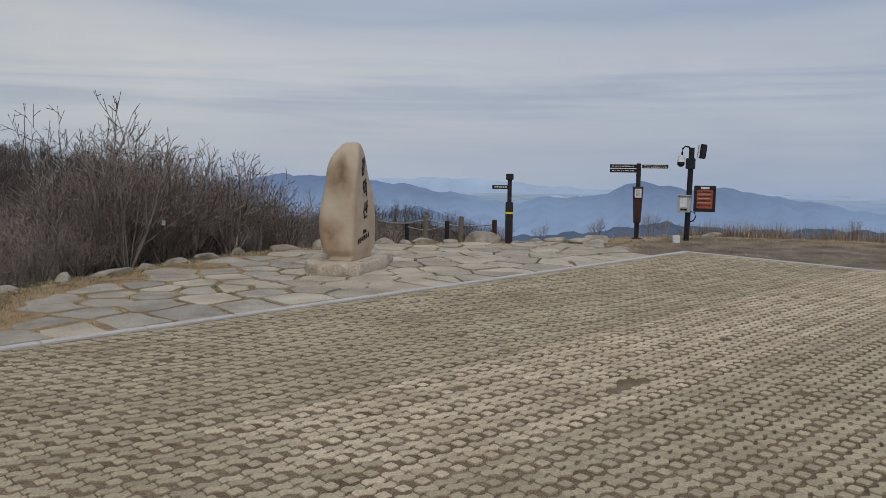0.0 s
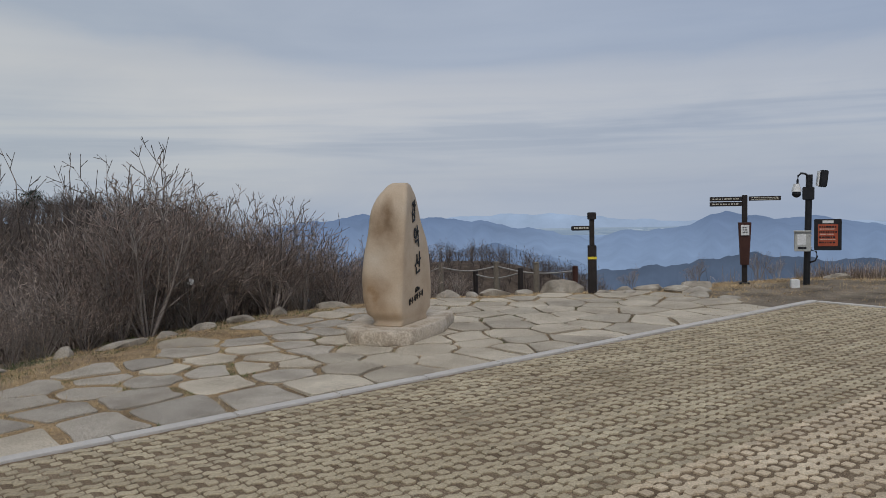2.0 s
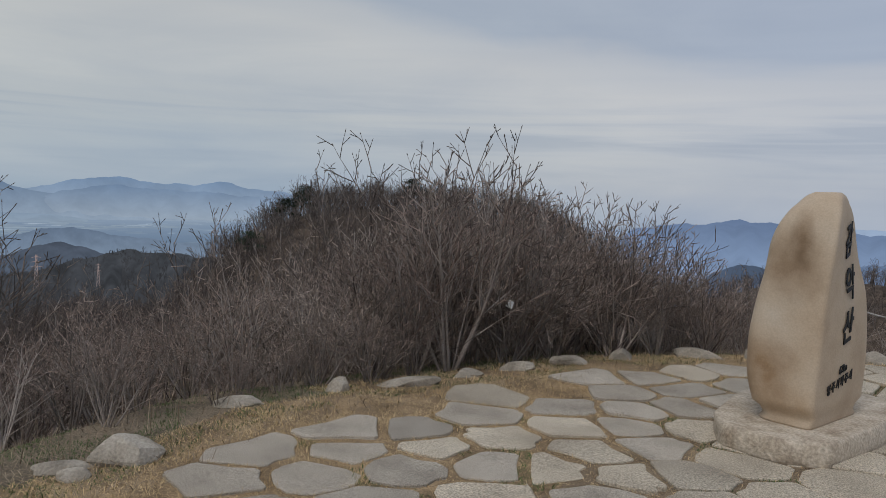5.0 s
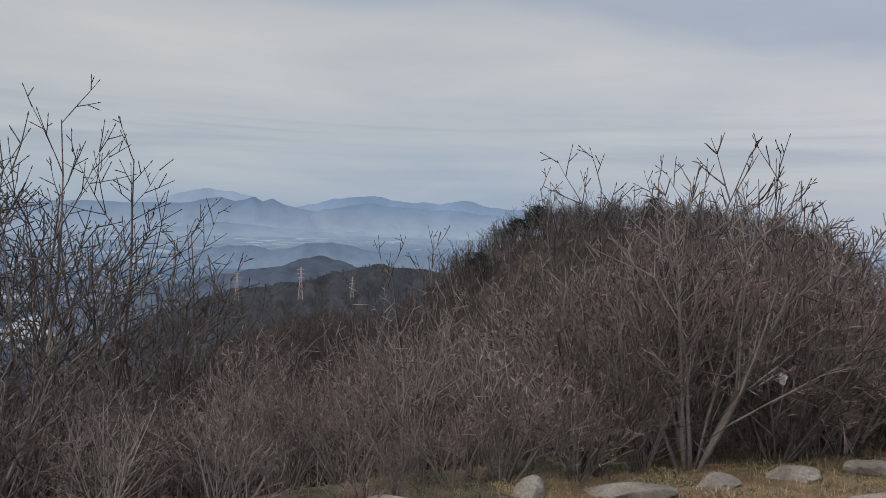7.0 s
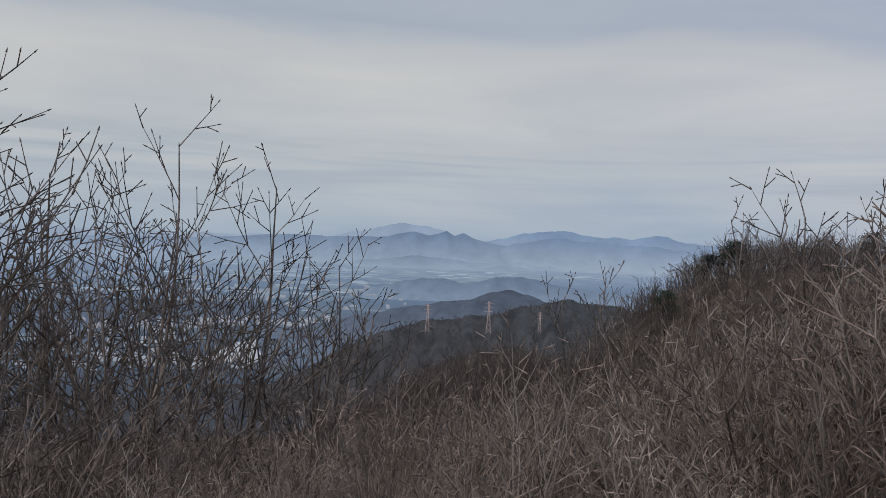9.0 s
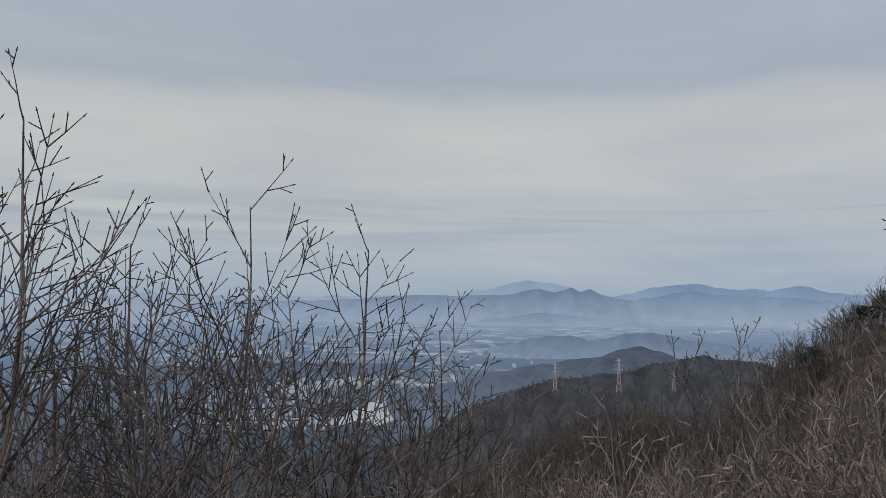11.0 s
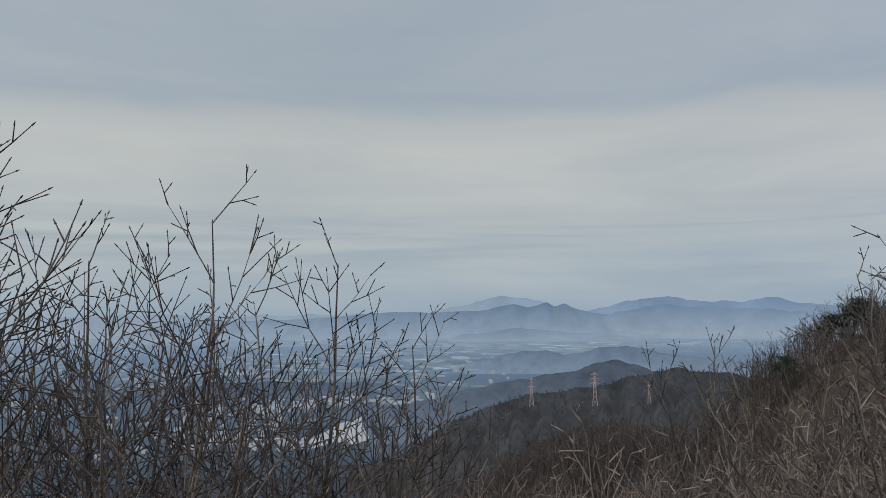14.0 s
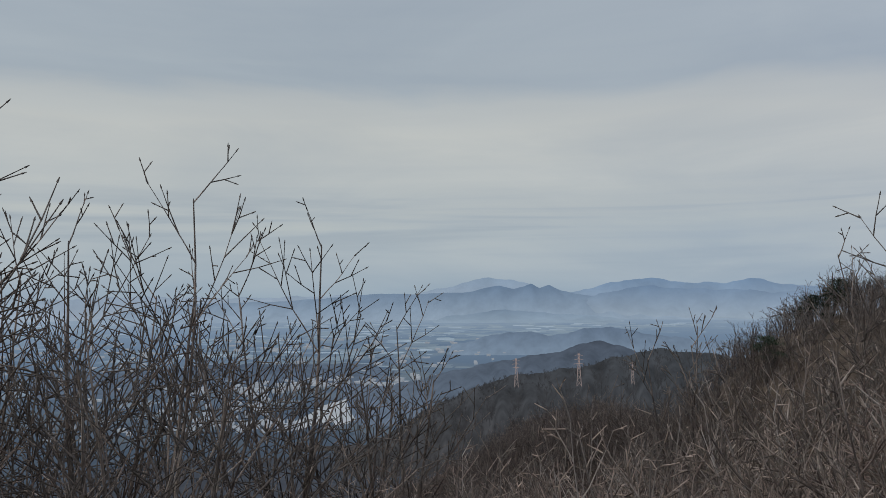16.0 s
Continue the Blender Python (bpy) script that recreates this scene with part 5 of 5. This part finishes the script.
# shrubs just below the rim beside the summit stone, some taller than the rest
for az, el, d, k in ((27.9, 4.6, 19.0, 5), (25.2, 2.6, 18.0, 2), (22.6, 2.0, 18.5, 2), (20.7, 1.9, 18.2, 6), (18.8, 1.0, 17.6, 4), (17.4, 0.8, 18.4, 2), (16.1, -0.8, 18.0, 0), (24.0, 0.8, 17.0, 0), (21.8, 0.3, 16.9, 3), (18.0, -0.4, 17.3, 1), (19.8, 0.6, 19.5, 4), (15.2, -2.2, 18.2, 3), (23.2, 1.4, 20.5, 2), (26.4, 1.8, 20.0, 4)):
    x, y = -0.75 - math.sin(radians(az)) * d, -0.4 + math.cos(radians(az)) * d
    rise = 1.73 + d * math.tan(radians(el)) - h1(x, y)
    plant(TREES[3] if k > 4 else SHRUBS[k], x, y, rise / (4.0 if k > 4 else 2.15), _pr.uniform(0, 360))

# woods too far to count: knoll, hillside, hill beyond the fence
WR = np.random.RandomState(9)


def wood_sticks(seed, n, tall):
    rng = random.Random(seed)
    thick, thin = grow(rng, stems=n, tall=tall, spread=0.6, r0=0.03, limbs=5, forks=4, twigs=0, first=0.25, angle=36, wander=0.09, nodes=(4, 2, 1))
    s = np.array(thick + thin)
    s[:, 6:8] = np.maximum(s[:, 6:8] * 1.5, 0.007)
    return tube_mesh(s)


WOODS = [wood_sticks(300 + i, 4, 2.7) for i in range(8)]


def woods(name, label, spots):
    V, F, n0 = [], [], 0
    for x, y, size in spots:
        v, f = WOODS[WR.randint(8)]
        a = WR.rand() * 6.28
        c, s = math.cos(a), math.sin(a)
        p = np.stack([x + size * (v[:, 0] * c - v[:, 1] * s), y + size * (v[:, 0] * s + v[:, 1] * c), h1(x, y) - 0.1 + size * v[:, 2]], 1)
        V.append(p)
        F.append(f + n0)
        n0 += len(v)
    ob = np_mesh(name, np.concatenate(V), np.concatenate(F), M_WOODS)
    return tagged(ob, label, "woods", kind="stuff")


spots = []
for k in range(1500):
    a, r = WR.rand() * 6.28, 22 * math.sqrt(WR.rand())
    x, y = KNOLL[0] + r * math.cos(a) + 2, KNOLL[1] + r * math.sin(a) - 2
    spots.append((x, y, WR.uniform(0.72, 1.02)))
woods("knoll_woods", "dense leafless brown woods covering the knoll", spots)
spots = []
for k in range(620):
    x, y = HILL[0] + WR.uniform(-26, 26), HILL[1] + WR.uniform(-26, 8)
    spots.append((x, y, WR.uniform(0.8, 1.3)))
woods("hill_woods", "leafless dark woods on the hill beyond the fence", spots)
spots = []
for k in range(1500):
    az, d = (WR.uniform(42, 76) if k % 3 else WR.uniform(40, 118)), 22 * (9.0 ** WR.rand())
    x, y = -5 - math.sin(radians(az)) * d, 9 + math.cos(radians(az)) * d
    if math.hypot(x - KNOLL[0], y - KNOLL[1]) < 17:
        continue
    spots.append((x, y, WR.uniform(0.8, 1.2) * (0.8 + d / 120)))
woods("hillside_woods", "leafless brown woods running down the hillside", spots)



def ridge_wood_spots(n, seed):
    """Feet of small trees strewn over the near face and crest of the pylon ridge."""
    rng = np.random.RandomState(seed)
    az, out = rng.uniform(50, 83, n), -0.5 * rng.rand(n) ** 1.3
    el = np.interp(az, PYLON_RIDGE_AZ, PYLON_RIDGE_EL)
    crest = 1.85 + 640 * np.tan(np.radians(el))
    up = np.interp(out, [-0.62, -0.30, 0.0], [0.30, 0.70, 1.0])
    d = 640 * (1 + 0.35 * out)
    a = np.radians(az)
    return np.column_stack([-3.5 - np.sin(a) * d, 6.0 + np.cos(a) * d, -165 + (crest + 165) * up - 3.0])


PYLON_RIDGE_AZ = [46, 52, 55.8, 57.6, 59.1, 61.1, 62.6, 64.2, 66.2, 67.8, 69, 71.5, 73.5, 76, 80, 84]
PYLON_RIDGE_EL = [-5.4, -5.0, -4.65, -4.5, -4.75, -5.25, -5.7, -6.0, -6.25, -6.45, -6.7, -7.65, -8.4, -9.9, -12.2, -14.0]
# ridge trees glow faintly in a painted haze colour
M_RIDGEWOOD = haze_glow_material("haze_glow_ridge_trees", (0.046, 0.044, 0.047), (0.055, 0.058, 0.064), -140, -40, 0.045, glow=0.62, mottle=0.45)
_V, _F, _n0 = [], [], 0
_small = []
for k in range(5):
    th, tn = grow(random.Random(330 + k), stems=2, tall=5.5, spread=0.35, r0=0.22, limbs=4, forks=2, twigs=0, angle=35, nodes=(3, 1, 1), reach=0.45)
    sg = np.array(th + tn)
    sg[:, 6:8] = np.maximum(sg[:, 6:8], 0.10)
    _small.append(tube_mesh(sg))
for k, spot in enumerate(ridge_wood_spots(2600, 17)):
    v, f = _small[k % 5]
    size = 0.75 + 0.5 * ((k * 0.618) % 1)
    _V.append(v * size + spot)
    _F.append(f + _n0)
    _n0 += len(v)
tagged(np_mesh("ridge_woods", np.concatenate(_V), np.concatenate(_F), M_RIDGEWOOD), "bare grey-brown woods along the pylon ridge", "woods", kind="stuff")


# ---- grass ----
def blades(name, label, spots, length, width, mat, flat=0.5, seed=1):
    rng = np.random.RandomState(seed)
    n = len(spots)
    xy = np.asarray(spots)
    z = height(xy[:, 0], xy[:, 1])
    base = np.column_stack([xy, z - 0.004])
    t = rng.rand(n) * 6.28
    L = length * rng.uniform(0.5, 1.3, n)
    tilt = np.clip(rng.normal(flat, 0.35, n), 0.05, 1.45)
    d = np.column_stack([np.cos(t) * np.sin(tilt), np.sin(t) * np.sin(tilt), np.cos(tilt)])
    side = np.column_stack([-np.sin(t), np.cos(t), np.zeros(n)]) * width
    mid = base + d * (L * 0.55)[:, None]
    tip = base + (d * 0.95 + np.array([0, 0, -0.18])) * L[:, None]
    v = np.stack([base - side, base + side, mid + side * 0.7, mid - side * 0.7, tip + side * 0.15, tip - side * 0.15], 1).reshape(-1, 3)
    o = (np.arange(n) * 6)[:, None]
    f = np.concatenate([o + np.array([[0, 1, 2, 3]]), o + np.array([[3, 2, 4, 5]])], 0)
    return tagged(np_mesh(name, v, f, mat), label, "grass", kind="stuff")


GR = np.random.RandomState(31)


def lot_axes(p):
    q = p - np.array([P0.x, P0.y])
    return q @ np.array([KU.x, KU.y]), q @ np.array([KV.x, KV.y])


def joint_width(p):
    """How far a point is from the middle of the joint between its two nearest flagstones."""
    s = np.array([(q.x, q.y) for q in allseeds])
    out = np.empty(len(p))
    for k in range(0, len(p), 20000):
        d = np.sqrt(((p[k:k + 20000, None, :] - s[None]) ** 2).sum(2))
        d.partition(1, axis=1)
        out[k:k + 20000] = d[:, 1] - d[:, 0]
    return out


def on_slab(p):
    s = np.array([(q.x, q.y) for q in allseeds])
    out = np.zeros(len(p), bool)
    for k in range(0, len(p), 20000):
        d = np.sqrt(((p[k:k + 20000, None, :] - s[None]) ** 2).sum(2))
        near = d.argmin(1) < len(seeds)
        d.partition(1, axis=1)
        out[k:k + 20000] = near & (d[:, 1] - d[:, 0] > 0.10)
    return out


def patches(p):
    return wave(p[:, 0] * 3 + 1, p[:, 1] * 3, 1.0) + 0.6 * wave(p[:, 0] * 7, p[:, 1] * 7 + 2, 1.0)


band = np.column_stack([GR.uniform(-8.2, 2.5, 560000), GR.uniform(5.5, 17.6, 560000)])
sd = rim_distance(band[:, 0], band[:, 1])
cu, cv = lot_axes(band)
pt = patches(band)
keep = (cv < -0.1) & (sd > np.where(band[:, 1] < 10.9, -2.0, -1.75)) & (sd < np.where(band[:, 1] < 10.5, 0.0, 0.5)) & (GR.rand(len(band)) < 0.6 + 0.45 * pt)
keep[keep] = ~on_slab(band[keep])
blades("dry_grass_strip", "straw-coloured dry grass along the rim", band[keep], 0.06, 0.0022, M_STRAW, flat=1.15, seed=2)
mid = band[(cv < -0.1) & (sd <= -1.0) & (band[:, 0] < 1.8)][:120000]
jw = joint_width(mid)
mp_ = patches(mid)
keep = (jw < 0.11) & (GR.rand(len(mid)) < np.where(mid[:, 0] < -3.2, 0.95, 0.4))
blades("joint_grass", "dry grass in the joints between flagstones", mid[keep], 0.045, 0.0022, M_STRAW, flat=1.2, seed=3)
green_joint = mid[(jw < 0.08) & (mp_ > 0.55)]
green_rim = band[(sd > -0.55) & (sd < 1.4) & (pt > -0.25) & (cv < -1) & (band[:, 0] < -4.5) & (GR.rand(len(band)) < 0.5)]
blades("green_grass", "tufts of fresh green grass on the rim", np.concatenate([green_joint, green_rim]), 0.04, 0.003, M_GREEN, flat=0.95, seed=4)
litter = band[(sd > -0.9) & (sd < 2.2) & (cv < -1) & (band[:, 0] < -3.5) & (GR.rand(len(band)) < 0.10)]
blades("fallen_twigs", "fallen twigs and dead stalks below the rim", litter, 0.16, 0.0028, M_DEAD, flat=1.38, seed=8)
stalks = band[(sd > 0.1) & (sd < 2.4) & (band[:, 0] < -3.5) & (GR.rand(len(band)) < 0.007)]
blades("dead_stalks", "upright pale dead stalks at the brush edge", stalks, 0.34, 0.0032, M_DEAD, flat=0.2, seed=9)
east = np.column_stack([GR.uniform(1.2, 15, 170000), GR.uniform(11.0, 19.8, 170000)])
es = rim_distance(east[:, 0], east[:, 1])
eu, ev = lot_axes(east)
east = east[((ev < -0.1) | (eu > KLEN + 0.2)) & (es < 0.4) & (GR.rand(len(east)) < np.clip(0.95 + es * 0.30, 0.10, 1) * (0.5 + 0.45 * patches(east)))]
blades("edge_grass", "short dry grass at the edge by the posts", east, 0.07, 0.003, M_STRAW, flat=0.9, seed=6)
lotp = np.column_stack([GR.uniform(0, 1, 60000), GR.uniform(0, 1, 60000)])
lu, lv = -2.4 + lotp[:, 0] * 11, 0.1 + lotp[:, 1] * 7
row = np.abs(((lv - 0.10) % PV) / PV - 0.79)
lotp = np.column_stack([P0.x + KU.x * lu + KV.x * lv, P0.y + KU.y * lu + KV.y * lv])[row < 0.15]
blades("lot_joint_straw", "short dead grass in the soil between pavers", lotp, 0.028, 0.002, M_DEAD, flat=1.2, seed=7)
far = np.column_stack([GR.uniform(1.6, 15, 130000), GR.uniform(13.0, 20.2, 130000)])
fs = rim_distance(far[:, 0], far[:, 1])
thick = wave(far[:, 0] * 2.2, far[:, 1] * 2.2 + 1, 1.0)
far = far[(fs > -0.45) & (fs < 1.3) & (GR.rand(len(far)) < np.where(far[:, 0] > 4.2, 0.50 + 0.5 * thick, 0.015 + 0.025 * thick))]
blades("tall_weeds", "tall dry brown weeds at the edge of the slope", far[::2], 0.46, 0.0032, M_TWIG, flat=0.3, seed=5)
blades("short_weeds", "short dry weeds at the edge of the slope", far[1::2], 0.29, 0.0032, M_DEAD, flat=0.5, seed=15)
for x, y, size in ((1.9, 18.4, 0.32), (3.3, 19.3, 0.34), (3.7, 19.4, 0.28), (7.9, 18.4, 0.28), (10.2, 16.9, 0.42), (0.5, 17.6, 0.26), (-0.3, 17.7, 0.28)):
    plant(SHRUBS[(0, 2, 4)[_pr.randrange(3)]], x, y, size, _pr.uniform(0, 360))


# ---- power pylons on the ridge ----
def pylon_bm(tall):
    bm = bmesh.new()
    w0, w1 = tall * 0.07, tall * 0.018
    levels = [0, 0.18, 0.34, 0.48, 0.6, 0.7, 0.8, 0.9, 1.0]
    def corner(k, f):
        w = w0 + (w1 - w0) * min(1, f * 1.25)
        sx, sy = ((-1, -1), (1, -1), (1, 1), (-1, 1))[k]
        return Vector((sx * w, sy * w, f * tall))
    r = tall * 0.0075
    for a, b in zip(levels, levels[1:]):
        for k in range(4):
            tube(bm, [corner(k, a), corner(k, b)], r, 4)
            tube(bm, [corner(k, a), corner((k + 1) % 4, b)], r * 0.7, 3)
    return bm


def pylon(az, d, el_foot, el_top):
    x, y = -4.9 - math.sin(radians(az)) * d, 8.65 + math.cos(radians(az)) * d
    z0, z1 = 1.93 + d * math.tan(radians(el_foot)), 1.93 + d * math.tan(radians(el_top))
    tall = z1 - z0
    py = tagged(empty("power_pylon", x, y, z0, az), "lattice steel power pylon on the wooded ridge", "pylon", "power pylons on the ridge")
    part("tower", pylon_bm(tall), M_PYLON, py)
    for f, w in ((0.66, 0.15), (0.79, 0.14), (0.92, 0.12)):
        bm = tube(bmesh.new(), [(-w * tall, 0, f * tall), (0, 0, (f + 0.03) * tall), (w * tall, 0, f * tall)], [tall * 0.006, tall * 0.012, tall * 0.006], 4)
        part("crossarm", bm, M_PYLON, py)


# distance haze is mixed into the steel's colour and made to glow
M_PYLON = haze_glow_material("haze_glow_painted_steel", (0.27, 0.235, 0.23), (0.33, 0.235, 0.21), -80, -20, 0.3, glow=0.75)
for az, foot, top in ((67.9, -7.3, -5.25), (63.4, -7.2, -4.85), (59.65, -7.0, -5.45)):
    pylon(az, 515, foot, top)


# ---- pines on the knoll's shoulder ----
def pine(x, y, tall, seed):
    rng = random.Random(seed)
    g = h1(x, y)
    ob = tagged(empty("pine_tree", x, y, g, rng.uniform(0, 360)), "small dark green pine with flat layered crown", "tree", "pines on the knoll")
    bend = [(0.12 * tall * math.sin(k * 0.9) * k / 6, 0, tall * k / 6) for k in range(7)]
    part("trunk", tube(bmesh.new(), bend, [0.09 * tall / 4 * (1 - k / 8) for k in range(7)], 6), M_BARK_TREE, ob)
    v, f = [], []
    n0 = 0
    for k in range(16):
        h = tall * (0.45 + 0.55 * k / 15)
        a = rng.uniform(0, 6.28)
        rad = tall * 0.34 * (1.15 - k / 15) * rng.uniform(0.6, 1.2)
        cx, cy = rad * math.cos(a), rad * math.sin(a)
        for j in range(130):
            p = np.array([cx + rng.gauss(0, 0.13) * tall, cy + rng.gauss(0, 0.13) * tall, h + rng.gauss(0, 0.025) * tall])
            d = np.array([rng.gauss(0, 1), rng.gauss(0, 1), rng.gauss(0.4, 0.5)])
            d /= np.linalg.norm(d)
            s = np.cross(d, [0.3, 0.2, 1.0])
            s /= np.linalg.norm(s)
            L, W = 0.05 * tall, 0.011 * tall
            v += [p - s * W, p + s * W, p + d * L + s * W * 0.4, p + d * L - s * W * 0.4]
            f.append((n0, n0 + 1, n0 + 2, n0 + 3))
            n0 += 4
    np_mesh("crown", np.array(v), np.array(f), M_PINE, ob)


for i, (az, d, el) in enumerate(((47.0, 44, -0.6), (45.8, 46, 0.3), (49.6, 42, -3.0), (38.0, 50, 1.1))):
    x, y = -1.4 - math.sin(radians(az)) * d, 4.7 + math.cos(radians(az)) * d
    pine(x, y, min(3.2, max(1.2, 1.8 + d * math.tan(radians(el)) - h1(x, y))), 400 + i)


# ---- roofs and sheds scattered in the valley ----
VB = random.Random(51)
bm = bmesh.new()
for k in range(800):
    az = VB.gauss(83, 6) if k % 3 else VB.uniform(60, 104)
    d = VB.uniform(950, 1500) if k % 3 else VB.uniform(1500, 2700)
    x, y = -4.9 - math.sin(radians(az)) * d, 8.65 + math.cos(radians(az)) * d
    if (x + 1150) ** 2 / 230 ** 2 + (y - 220) ** 2 / 130 ** 2 < 1:
        continue
    w = VB.uniform(2.5, 6) * (1 + d / 2500)
    box(bm, x, y, VALLEY + 3, w * VB.uniform(0.8, 2.2), w, VB.uniform(3, 7), VB.uniform(0, 90))
# roofs glow as well, their colour veiled with painted haze
M_TOWN = haze_glow_material("haze_glow_pale_roofs", (0.24, 0.27, 0.31), (0.33, 0.35, 0.38), VALLEY, VALLEY + 12, 0.05, glow=0.85)
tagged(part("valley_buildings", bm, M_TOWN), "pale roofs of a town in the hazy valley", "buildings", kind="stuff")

scrap = bmesh.new()
bmesh.ops.create_grid(scrap, x_segments=6, y_segments=6, size=0.045)
for v in scrap.verts:
    v.co.z = 0.03 * noise.noise((v.co.x * 18, v.co.y * 18, 1.0)) + 0.2 * v.co.x * v.co.x / 0.1
    v.co.x *= 0.8 + 0.4 * noise.noise((v.co.y * 20, 4, 2))
bmesh.ops.solidify(scrap, geom=scrap.faces[:], thickness=0.004)
sc = part("plastic_scrap", scrap, M_WHITE)
sc.matrix_world = pose(-6.46, 13.0, 0.6, 70, 25, 30)
tagged(sc, "scrap of white plastic caught in a bare shrub", "litter")
